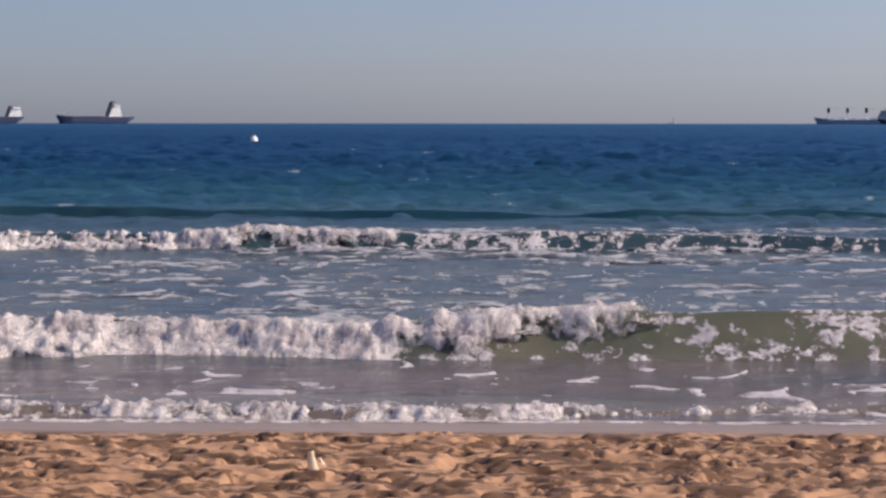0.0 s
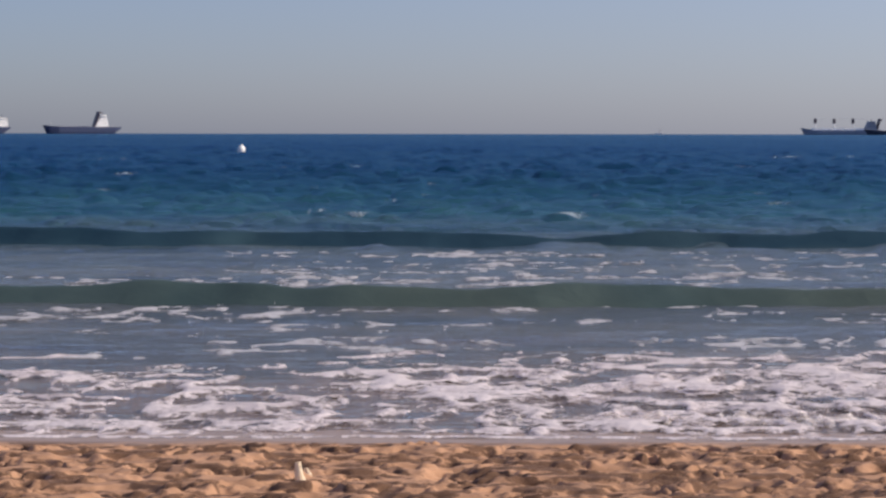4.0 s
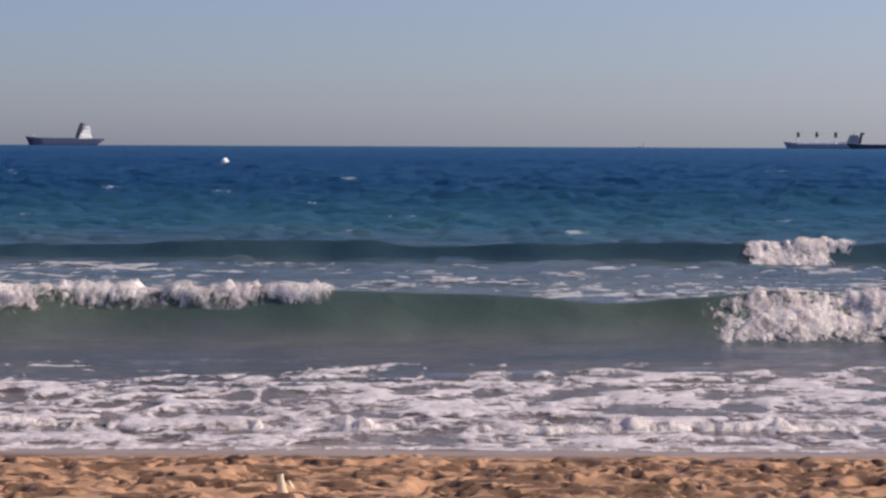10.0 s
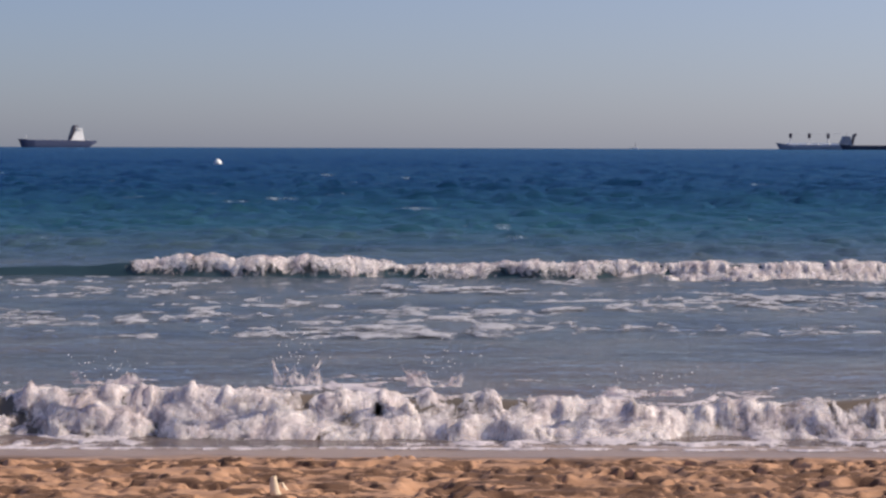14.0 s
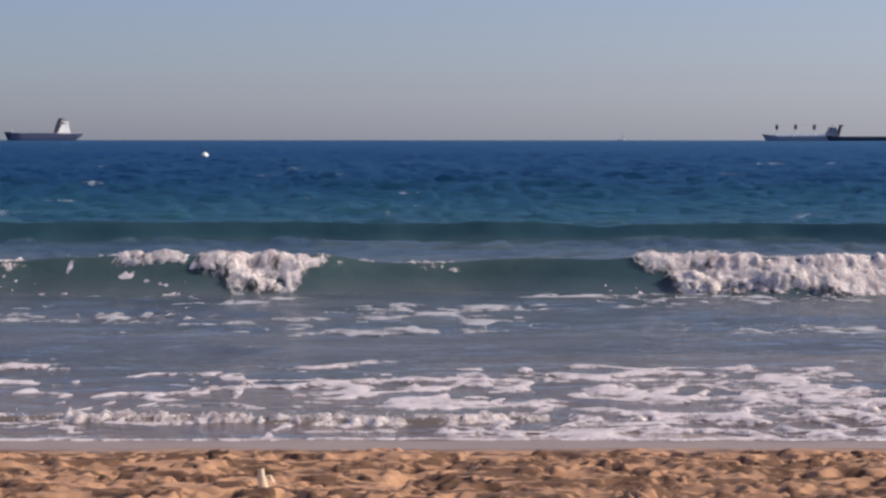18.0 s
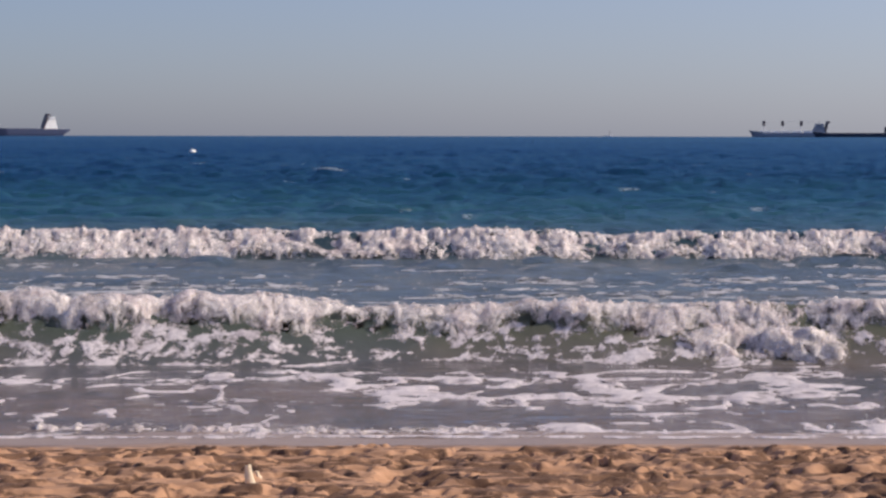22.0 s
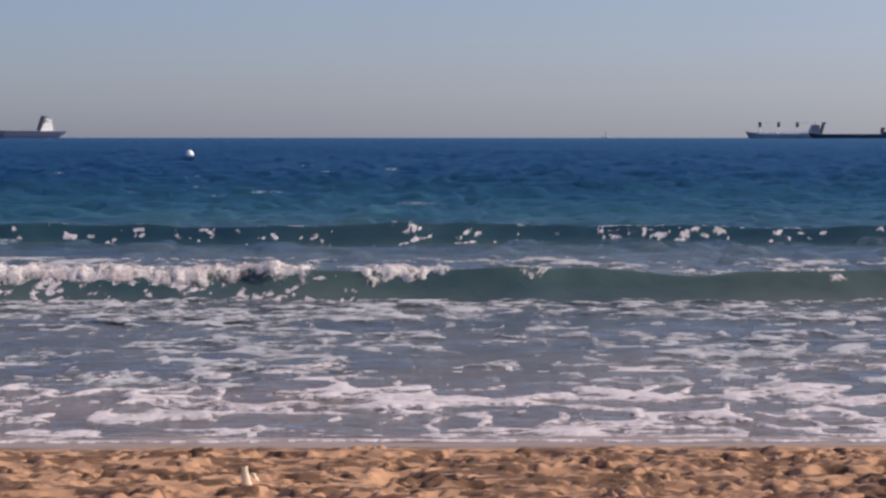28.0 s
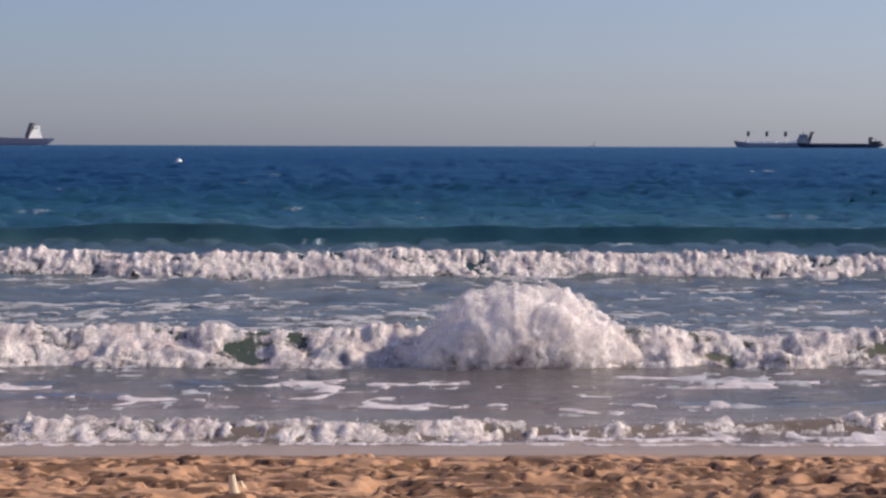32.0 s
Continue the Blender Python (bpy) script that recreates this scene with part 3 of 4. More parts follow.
        for _ in range(220):
            a = rs.uniform(0.3, 2.8)
            c = Vector((xc - width * 0.48 * math.cos(a) * rs.uniform(0.7, 1.1), 0.5 + float(self.shift(np.array(xc))), tall * math.sin(a) ** 0.75 * rs.uniform(0.7, 1.0)))
            r, k = rs.uniform(0.003, 0.010), len(verts)
            verts += [c + Vector(d) * r * rs.uniform(0.7, 1.7) for d in ((1.5, 0, 0), (-1.5, 0, 0), (0, 1, 0), (0, -1, 0), (0, 0, 1.6), (0, 0, -1.2))]
            faces += [(k + p, k + q, k + w) for p, q, w in ((0, 2, 4), (2, 1, 4), (1, 3, 4), (3, 0, 4), (2, 0, 5), (1, 2, 5), (3, 1, 5), (0, 3, 5))]
        part("spray", raw_mesh("spray", verts, faces, SPRAY), SPRAY, ob)["kind"] = "stuff"
        self.bursts.append((ob, rows))

    def splash(self, xc, width, tall, rows, y=1.05, base=0.0):
        """A torn sheet of water flung up from the crest, with drops; rows: seconds and rise."""
        sd = self.seed + int(abs(xc) * 10)
        rs = np.random.RandomState(sd)
        U, V = np.meshgrid(np.linspace(-1, 1, 64), np.linspace(0, 1, 18))
        comb = 0.32 + 0.6 * np.abs(U) ** 1.3 + 0.35 * vnoise(U * 3.0 + 5, U * 0 + 1.5, sd) + 0.28 * vnoise(U * 9.0 + 3, U * 0 + 4.5, sd + 1)
        crest = float(self.height(np.array(xc)) * profile(np.array(y))) - 0.14 + base
        X = xc + U * width / 2 * (1 + 0.22 * V) + 0.03 * fbm(U * 8, V * 4, sd + 2, 2)
        Y = y - 0.16 * V + 0.05 * vnoise(U * 5, V * 3, sd + 3) + float(self.shift(np.array(xc)))
        Z = crest + tall * V * np.clip(comb, 0.12, 1.3) * (1 - 0.35 * V)
        cover = 0.9 - 0.45 * V ** 1.5 - 0.5 * smooth(0.8, 1.0, np.abs(U)) + 0.3 * fbm(U * 7, V * 3, sd + 4, 2)
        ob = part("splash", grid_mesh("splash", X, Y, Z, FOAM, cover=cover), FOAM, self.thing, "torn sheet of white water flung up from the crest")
        verts, faces = [], []
        for _ in range(40):
            c = Vector((xc + rs.normal(0, 0.32 * width), y - 0.1 + rs.normal(0, 0.06) + float(self.shift(np.array(xc))), crest + tall * abs(rs.normal(0.75, 0.25))))
            r, k = rs.uniform(0.002, 0.007), len(verts)
            verts += [c + Vector(d) * r for d in ((1.5, 0, 0), (-1.5, 0, 0), (0, 1, 0), (0, -1, 0), (0, 0, 1.6), (0, 0, -1.2))]
            faces += [(k + p, k + q, k + w) for p, q, w in ((0, 2, 4), (2, 1, 4), (1, 3, 4), (3, 0, 4), (2, 0, 5), (1, 2, 5), (3, 1, 5), (0, 3, 5))]
        part("spray", raw_mesh("spray", verts, faces, SPRAY), SPRAY, ob)["kind"] = "stuff"
        self.bursts.append((ob, rows))

    def at(self, t, y, z, spans=(), rest=0.0, streaks=(), thin=0.0):
        """At t seconds: the front's distance, its rise, and how far crest foam and streaks have broken out along x."""
        self.rows.append((t, y, z, spans, rest, streaks, thin))

    @staticmethod
    def blend(x, spans, rest, soft):
        e = rest
        for a, b, v in spans:
            soft_ = min(soft, 0.6 * (b - a))
            w = min(1, max(0, (x - a) / soft_ + 0.5)) * min(1, max(0, (b - x) / soft_ + 0.5))
            e = e + (v - e) * w
        return e

    def go(self):
        walk(self.thing, [(r[0], pose(0, r[1], r[2])) for r in self.rows])
        states = [(p, STAGE, BACK, DOWN) for p in self.pieces] + [(p, LIP_STAGE, LIP_BACK, LIP_DOWN) for p in self.lips]
        for (xm, odd, ob), stage, back, down in states:
            rows = []
            for t, y, z, spans, rest, _, _ in self.rows:
                e = self.blend(xm, spans, rest, 0.8)
                if 0.05 < e < 0.97:
                    e = min(1, max(0, e + odd))
                rows.append((t, pose(0, float(np.interp(e, stage, back)), float(np.interp(e, stage, down)))))
            walk(ob, rows)
        for ob, rows in self.bursts:
            walk(ob, [(t, pose(0, 0, z)) for t, z in rows])
        for xm, ob in self.laces:
            walk(ob, [(r[0], pose(0, 0, 0.07 * (self.blend(xm, r[5], r[6], 1.5) - 0.75))) for r in self.rows])


waves = []
w = Wave(3, 'green-grey wave breaking into white foam on the beach')
w.foam(-7.8, 7.8)
w.at(0, 25.8, -0.25, [(-7.3, -0.6, 1), (-0.6, 1.9, 0.5)], 0, [(-0.6, 6.7, 0.85)], 0.20)
w.at(1, 23.2, -0.28, [(-6.5, 0.4, 1), (0.4, 3.2, 0.28), (3.2, 6.1, 0.36)], 0, [(0.0, 1.6, 0.8), (3.6, 6.1, 0.9)], 0.20)
w.at(2, 20.5, -0.20, [(-5.7, 1.6, 1), (1.6, 5.4, 0.5)], 0, [(0.4, 5.4, 0.78)], 0.20)
w.at(3, 20.6, -0.74, [], 1, [], 0.35)
w.at(4.2, 20.4, -0.80, [], 0.7, [], 0.35)
w.at(6, 21.5, -1.00, [], 0, [], 0.35)
w.at(32, 21.5, -1.00, [], 0, [], 0.35)
w.splash(2.3, 0.5, 0.34, [(0, 0.0), (0.5, -0.9), (32, -0.9)])
w.splash(0.2, 1.4, 0.16, [(0, 0.0), (0.6, -0.9), (32, -0.9)])
waves.append(w)

w = Wave(21, 'brown-green wave curling over in white foam near the shore')
w.foam(-14.2, 14.2)
w.at(0, 48.0, -0.36, [(-13.5, -5.1, 1), (-5.1, -1.7, 0.5)], 0, [(-4.4, 12.5, 0.95)], 0.30)
w.at(1, 45.0, -0.42, [(-12.6, -3.5, 1)], 0, [(-4.0, 11.8, 0.9)], 0.30)
w.at(2, 40.8, -0.52, [(-11.4, -3.2, 1)], 0, [(-3.6, 10.8, 0.8)], 0.20)
w.at(3, 38.6, -0.62, [(-10.6, -3.6, 1)], 0, [], 0.60)
w.at(4.5, 33.0, -0.25, [], 0, [], 0.35)
w.at(5.5, 28.8, -0.10, [], 0, [], 0.35)
w.at(6, 27.0, -0.15, [], 0, [], 0.10)
w.at(6.5, 26.6, -0.18, [(-4.3, -2.2, 0.5), (0.4, 2.6, 0.5)], 0, [], 0.6)
w.at(7, 26.2, -0.46, [(-7.0, -2.9, 0.55), (-2.9, 0.2, 0.1), (0.2, 7.2, 0.62)], 0, [], 0.75)
w.at(7.5, 25.3, -0.42, [], 0.95, [], 0.40)
w.at(8, 24.0, -0.44, [], 1, [], 0.30)
w.at(9, 20.5, -0.34, [], 1, [], 0.35)
w.at(10, 20.7, -0.74, [], 1, [], 0.35)
w.at(11.2, 20.6, -1.05, [], 0.8, [], 0.35)
w.at(13, 21.5, -1.00, [], 0, [], 0.35)
w.at(32, 21.5, -1.00, [], 0, [], 0.35)
w.splash(-3.0, 1.4, 0.62, [(0, -0.9), (5.5, -0.9), (6, 0.0), (6.6, -0.9), (32, -0.9)], 0.95, 0.06)
w.splash(-0.4, 1.0, 0.2, [(0, -0.9), (6.9, -0.9), (7.5, 0.0), (8.3, -0.9), (32, -0.9)])
waves.append(w)

w = Wave(5, 'tall green wave with a foaming crest rolling to the beach', bend=0.003)
w.foam(-14.2, 14.2)
w.at(0, 64.0, -0.50, [], 0, [], 0.35)
w.at(3, 56.0, -0.52, [(-7.1, 5.9, 0.22)], 0, [], 0.50)
w.at(4.5, 52.5, -0.25, [], 0.1, [], 0.30)
w.at(5.5, 50.0, -0.20, [(-7.1, 4.2, 1), (4.2, 7.6, 0.3), (7.6, 13.7, 0.8)], 0, [], 0.35)
w.at(6, 48.6, -0.20, [(-7.9, 13.3, 1), (5.4, 7.1, 0.4)], 0, [], 0.35)
w.at(7, 43.5, -0.10, [(-11.7, -1.2, 1), (-1.2, 2.0, 0.35), (2.0, 11.9, 1)], 0, [(-1.0, 2.0, 0.4)], 0.10)
w.at(8, 40.5, -0.18, [(-10.9, -2.1, 1), (-2.1, -0.3, 0.5), (-0.3, 2.9, 0.3), (2.9, 11.1, 1)], 0, [], 0.35)
w.at(9, 36.4, -0.14, [(-9.7, -3.6, 1), (-3.6, -1.0, 0.5), (-1.0, 1.4, 0.2), (1.4, 2.7, 0.6), (2.7, 10.0, 1)], 0, [], 0.15)
w.at(10, 31.6, -0.06, [(-8.4, -4.1, 0.66), (-4.1, -1.2, 0.45), (-1.2, 4.4, 0), (4.4, 8.7, 1)], 0, [], 0.10)
w.at(11, 28.2, 0.03, [(-7.5, -3.9, 1), (-3.9, 1.8, 0), (1.8, 3.2, 0.75), (3.2, 7.8, 1)], 0, [(1.3, 4.0, 0.4)], 0.05)
w.at(11.5, 26.6, -0.04, [(-7.0, -3.3, 1), (-3.3, 1.4, 0), (1.4, 7.4, 1)], 0, [], 0.35)
w.at(12, 25.0, -0.28, [(-6.5, -2.6, 1), (-2.6, -1.4, 0.0), (-1.4, -0.4, 0.55), (-0.4, 0.4, 0.0), (0.4, 3.6, 1), (3.6, 7.1, 0.24)], 0, [(3.0, 7.1, 0.95), (-1.4, 0.3, 0.7)], 0.10)
w.at(13, 20.8, -0.18, [], 1, [], 0.35)
w.at(14, 20.4, -0.34, [], 1, [], 0.35)
w.at(15, 20.5, -0.60, [], 1, [], 0.35)
w.at(16.2, 20.6, -1.00, [], 0.8, [], 0.35)
w.at(18, 21.5, -1.00, [], 0, [], 0.35)
w.at(32, 21.5, -1.00, [], 0, [], 0.35)
for x, wide, tall in ((-6.2, 1.6, 0.3), (0.0, 1.3, 0.35), (4.8, 1.2, 0.3)):
    w.splash(x, wide, tall, [(0, -0.9), (2.2, -0.9), (3, 0.0), (4.2, -0.9), (32, -0.9)])
for x, wide, tall in ((-1.4, 0.5, 0.34), (0.0, 0.6, 0.25), (-3.4, 0.7, 0.16), (2.2, 0.8, 0.16)):
    w.splash(x, wide, tall * 1.5, [(0, -1.4), (13.2, -1.4), (14, 0.0), (14.9, -1.4), (32, -1.4)], 0.9, 0.42)
waves.append(w)

w = Wave(9, 'long green wave with broken white crest over the sand bar')
w.foam(-14.2, 14.2)
w.at(0, 82.0, -1.20, [], 0, [], 0.35)
w.at(5, 66.0, -0.90, [], 0, [], 0.35)
w.at(6, 62.0, -0.60, [], 0, [], 0.35)
w.at(8, 57.5, -0.54, [], 0, [], 0.35)
w.at(9, 56.0, -0.50, [(7.1, 9.7, 0.15)], 0, [], 0.35)
w.at(10, 53.4, -0.25, [(5.1, 5.9, 0.6), (8.0, 10.1, 0.9)], 0, [], 0.35)
w.at(11, 53.0, -0.25, [(2.9, 14.7, 1)], 0, [], 0.35)
w.at(12, 50.5, -0.38, [(-8.4, -3.8, 0.45), (-2.5, 0.4, 0.6), (2.0, 14.3, 1)], 0, [], 0.35)
w.at(13, 47.2, -0.40, [(-5.1, 1.7, 0.55), (1.7, 13.2, 0.95)], 0, [], 0.35)
w.at(14, 46.4, -0.38, [(-6.7, 1.7, 0.5), (1.7, 4.0, 0.55), (4.0, 13.0, 0.95)], 0, [], 0.30)
w.at(15.2, 44.8, -0.30, [(-1.9, 12.7, 0.5)], 0.1, [], 0.45)
w.at(16.5, 43.0, -0.08, [(-11.1, 1.7, 0.1), (1.7, 12.2, 0.9)], 0.1, [(-11.1, 1.7, 0.7)], 0.45)
w.at(17, 42.0, -0.02, [(-10.8, 1.4, 0.1), (1.4, 12.0, 0.9)], 0.1, [(-10.8, 1.7, 0.72), (1.7, 12.0, 0.6)], 0.45)
w.at(18, 40.0, -0.05, [(-10.2, -3.9, 0.25), (-3.9, -1.9, 0.95), (-1.9, 4.9, 0.2), (4.9, 11.5, 0.95)], 0, [(-10.2, -3.7, 0.7), (-0.5, 5.5, 0.5), (3.9, 11.5, 0.7)], 0.20)
w.at(18.5, 38.6, -0.05, [(-9.8, -2.1, 1), (-2.1, 3.8, 0.1), (3.8, 11.2, 1)], 0, [(-0.4, 5.4, 0.5)], 0.15)
w.at(19, 37.4, -0.06, [(-9.4, -0.9, 1), (-0.9, 3.3, 0), (3.3, 5.3, 0.4), (5.3, 10.9, 1)], 0, [(0.7, 5.3, 0.6)], 0.15)
w.at(20, 33.2, 0.06, [(-8.4, 0.2, 1), (0.3, 4.2, 0.1), (4.2, 9.6, 0.95)], 0, [], 0.25)
w.at(21, 30.6, 0.00, [(-7.7, 1.0, 0.68), (1.0, 3.6, 0.5), (3.6, 8.9, 1)], 0, [], 0.30)
w.at(22, 26.8, 0.00, [(-6.7, -4.8, 0.6), (-4.8, -3.6, 0.45), (-3.6, -2.6, 0.6), (-2.6, 2.8, 0.55), (2.8, 7.9, 0.8)], 0, [], 0.86)
w.at(22.5, 24.8, 0.00, [(-6.2, -3.6, 1), (-3.6, 0.5, 0.6), (0.5, 7.3, 0.35)], 0, [], 1.05)
w.at(23, 22.8, -0.06, [(-5.7, -0.8, 1), (-0.8, -0.0, 0.7), (-0.0, 6.7, 0.27)], 0, [], 1.1)
w.at(23.5, 21.6, -0.12, [(-5.4, 0.7, 1), (0.7, 6.3, 0.4)], 0, [], 0.95)
w.at(24, 20.5, -0.40, [], 1, [], 0.35)
w.at(25, 20.5, -0.72, [], 1, [], 0.35)
w.at(26.2, 20.6, -1.05, [], 0.8, [], 0.35)
w.at(28, 21.5, -1.00, [], 0, [], 0.35)
w.at(32, 21.5, -1.00, [], 0, [], 0.35)
waves.append(w)

w = Wave(14, 'wave with an unbroken rolling band of white foam', bend=-0.002)
w.foam(-14.2, 14.2)
w.at(0, 118.0, -1.20, [], 0, [], 0.35)
w.at(13, 76.0, -1.20, [], 0, [], 0.35)
w.at(15, 70.0, -0.60, [], 0, [], 0.35)
w.at(17, 63.0, -0.30, [], 0, [], 0.35)
w.at(18, 60.5, -0.15, [], 0, [], 0.35)
w.at(19, 56.7, -0.02, [], 0, [], 0.35)
w.at(20, 53.8, 0.02, [(-6.5, -5.2, 0.55), (3.8, 8.2, 1), (8.8, 15.6, 0.8)], 0, [], 0.15)
w.at(21, 52.2, 0.00, [(-13.2, -9.8, 0.9), (-7.8, -4.9, 1), (-4.9, -1.2, 0.1), (-1.2, 15.2, 1)], 0, [], 0.10)
w.at(22, 49.8, -0.05, [], 1, [], 0.35)
w.at(23, 48.2, -0.14, [], 1, [], 0.35)
w.at(24, 46.6, -0.13, [], 1, [], 0.35)
w.at(25, 45.2, -0.12, [], 1, [], 0.35)
w.at(26, 43.0, -0.10, [], 1, [], 0.40)
w.at(27.2, 40.0, -0.15, [(-10.0, -2.4, 0.7)], 0.4, [], 0.60)
w.at(28.5, 35.5, -0.08, [(-8.8, -2.3, 0.7), (-2.3, 10.5, 0.1)], 0, [(-8.8, -1.1, 0.9)], 0.40)
w.at(29, 34.0, -0.03, [(-8.4, -2.3, 0.8), (6.5, 7.1, 0.4)], 0.05, [(-8.4, -1.1, 0.95)], 0.40)
w.at(29.5, 32.4, -0.02, [(-8.0, -1.7, 0.8), (6.7, 9.6, 0.4)], 0, [(-8.0, -1.0, 0.9)], 0.45)
w.at(30, 30.8, 0.00, [(-7.6, -3.2, 1), (-3.2, -0.6, 0.6), (-0.6, 4.8, 0.1), (6.6, 9.1, 0.8)], 0, [(-3.4, 4.9, 0.74)], 0.40)
w.at(30.5, 30.0, -0.02, [(-7.3, -1.7, 1), (-1.7, 4.9, 0.1), (4.9, 9.0, 0.85)], 0, [(-2.5, 4.9, 0.8)], 0.30)
w.at(31, 29.4, -0.04, [(-7.1, -0.7, 1), (-0.7, 3.7, 0.1), (3.7, 8.9, 1)], 0, [(-0.7, 1.6, 0.75)], 0.30)
w.at(31.5, 28.5, -0.14, [(-6.8, 1.6, 1), (1.6, 2.8, 0.5), (2.8, 8.6, 1)], 0, [], 0.35)
w.at(32, 27.5, -0.25, [], 1, [], 0.35)
w.plume(1.62, 3.4, 1.36, [(0, -1.6), (31.1, -1.6), (31.6, -0.75), (32, 0.0)])
waves.append(w)

w = Wave(11, 'outer wave crumbling into a band of white foam')
w.foam(-14.2, 14.2)
w.at(0, 150.0, -1.20, [], 0, [], 0.35)
w.at(23, 78.0, -1.20, [], 0, [], 0.35)
w.at(25, 70.0, -0.60, [], 0, [], 0.35)
w.at(27, 60.0, -0.30, [], 0, [], 0.35)
w.at(28.5, 56.0, -0.14, [(5.3, 9.7, 0.6)], 0.2, [], 0.90)
w.at(29, 54.4, -0.10, [(-13.5, -3.2, 0.15), (-3.2, 4.9, 0.5), (4.9, 10.9, 0.7)], 0.3, [], 0.98)
w.at(30, 52.0, -0.10, [(-12.8, -3.7, 0.6), (-3.7, -0.5, 0.4), (-0.5, 15.4, 1)], 0, [], 0.95)
w.at(31, 49.8, -0.18, [(-4.9, -2.6, 0.5)], 0.95, [], 0.60)
w.at(32, 46.4, -0.20, [], 1, [], 0.35)
waves.append(w)

w = Wave(17, 'low dark swell rising behind the breakers')
w.streaks(-14.2, 14.2)
w.at(0, 165.0, -1.20, [], 0, [], 0.35)
w.at(27, 84.0, -1.20, [], 0, [], 0.35)
w.at(29, 76.0, -0.60, [], 0, [], 0.35)
w.at(31, 66.0, -0.28, [], 0, [], 0.35)
w.at(32, 62.5, -0.20, [], 0, [], 0.35)
waves.append(w)

w = Wave(6, 'small foaming bore running up the wet sand', bend=0.004, top=0.26, grain=1.8)
w.foam(-7.8, 7.8)
w.at(0, 20.1, -0.18, [], 1, [], 0.60)
w.at(1, 19.9, -0.20, [], 1, [], 0.60)
w.at(2, 19.8, -0.23, [], 0.9, [], 0.60)
w.at(3.5, 20.0, -0.56, [], 0.3, [], 0.60)
w.at(5, 21.1, -0.41, [], 0.9, [], 0.60)
w.at(6, 19.9, -0.20, [(-5.9, -2.8, 1), (-2.8, 1.3, 0.8), (1.3, 6.0, 1)], 0, [], 0.60)
w.at(7, 20.1, -0.22, [(-1.0, 0.6, 0.4)], 1, [], 0.60)
w.at(8, 20.0, -0.20, [], 1, [], 0.60)
w.at(9, 19.7, -0.16, [], 1, [], 0.60)
w.at(10.5, 20.6, -0.56, [], 0.3, [], 0.60)
w.at(16, 24.6, -0.56, [], 0.5, [], 0.60)
w.at(17.5, 21.6, -0.26, [(1.5, 6.4, 0.95)], 0.85, [], 0.60)
w.at(18.5, 20.5, -0.22, [(-2.5, 6.2, 0.95)], 0.9, [], 0.60)
w.at(19, 20.0, -0.22, [], 1, [], 0.60)
w.at(20, 19.9, -0.19, [(-5.3, -2.2, 0.8)], 1, [], 0.60)
w.at(21, 19.9, -0.19, [(-5.2, -2.7, 0.8)], 1, [], 0.60)
w.at(22, 20.0, -0.28, [], 0.95, [], 0.60)
w.at(23, 20.1, -0.36, [], 0.6, [], 0.60)
w.at(24.5, 22.1, -0.56, [], 0.3, [], 0.60)
w.at(27, 25.1, -0.46, [], 0, [], 0.60)
w.at(29, 22.7, -0.22, [(-1.4, 5.0, 1)], 0.4, [], 0.60)
w.at(30, 22.1, -0.08, [(-0.7, 1.5, 1), (2.6, 4.2, 1)], 0.05, [], 0.60)
w.at(31, 20.6, -0.18, [(-5.2, -1.1, 0.95)], 0.95, [], 0.60)
w.at(32, 20.3, -0.14, [], 1, [], 0.60)
waves.append(w)


# ---------------------------------------------------------------- lacy foam left on the water
def foam_sheet(x0, x1, y0, y1, seed, grain, cover, label):
    """A sheet of thin foam whose hollows lie under the water, so that lace and flecks show."""
    X, Y = np.meshgrid(np.arange(x0, x1, 0.045 if x1 < 10 else 0.08), np.arange(y0, y1, 0.06 if x1 < 10 else 0.13))
    outer = y0 > 26
    warp = 0.6 * fbm(X / 1.7, Y / 1.5, seed + 1, 2)
    n = fbm(X / (grain * 2.4) + warp, Y / (grain * (3.4 if outer else 2.6)) + warp, seed, 4, 0.6)
    cell = np.abs(vnoise(X / (grain * 1.9) + warp, Y / (grain * (3.0 if outer else 2.2)), seed + 3))
    patch = fbm(X / 3.4, Y / 4.2, seed + 6, 2)
    v = 0.45 * n + 0.75 * (0.30 - cell) + (0.30 if outer else 0.22) * patch + cover
    edge = smooth(x0, x0 + 1.5, X) * (1 - smooth(x1 - 1.5, x1, X)) * smooth(y0, y0 + 0.5, Y) * (1 - smooth(y1 - 3.0, y1, Y))
    v = v - 0.8 * (1 - edge)
    Z = 0.035 + 0.035 * np.tanh(v * 2.5) + 0.012 * billow(X * 3, Y * 2, seed + 5, 2) * smooth(-0.2, 0.1, v)
    low = np.maximum.reduce([Z[:-1, :-1], Z[1:, :-1], Z[:-1, 1:], Z[1:, 1:]])
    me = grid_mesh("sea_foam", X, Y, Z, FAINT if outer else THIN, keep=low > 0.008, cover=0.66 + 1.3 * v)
    return tagged(new("sea_foam", me), label, "foam", "foam on the water", "stuff")


sheets = []


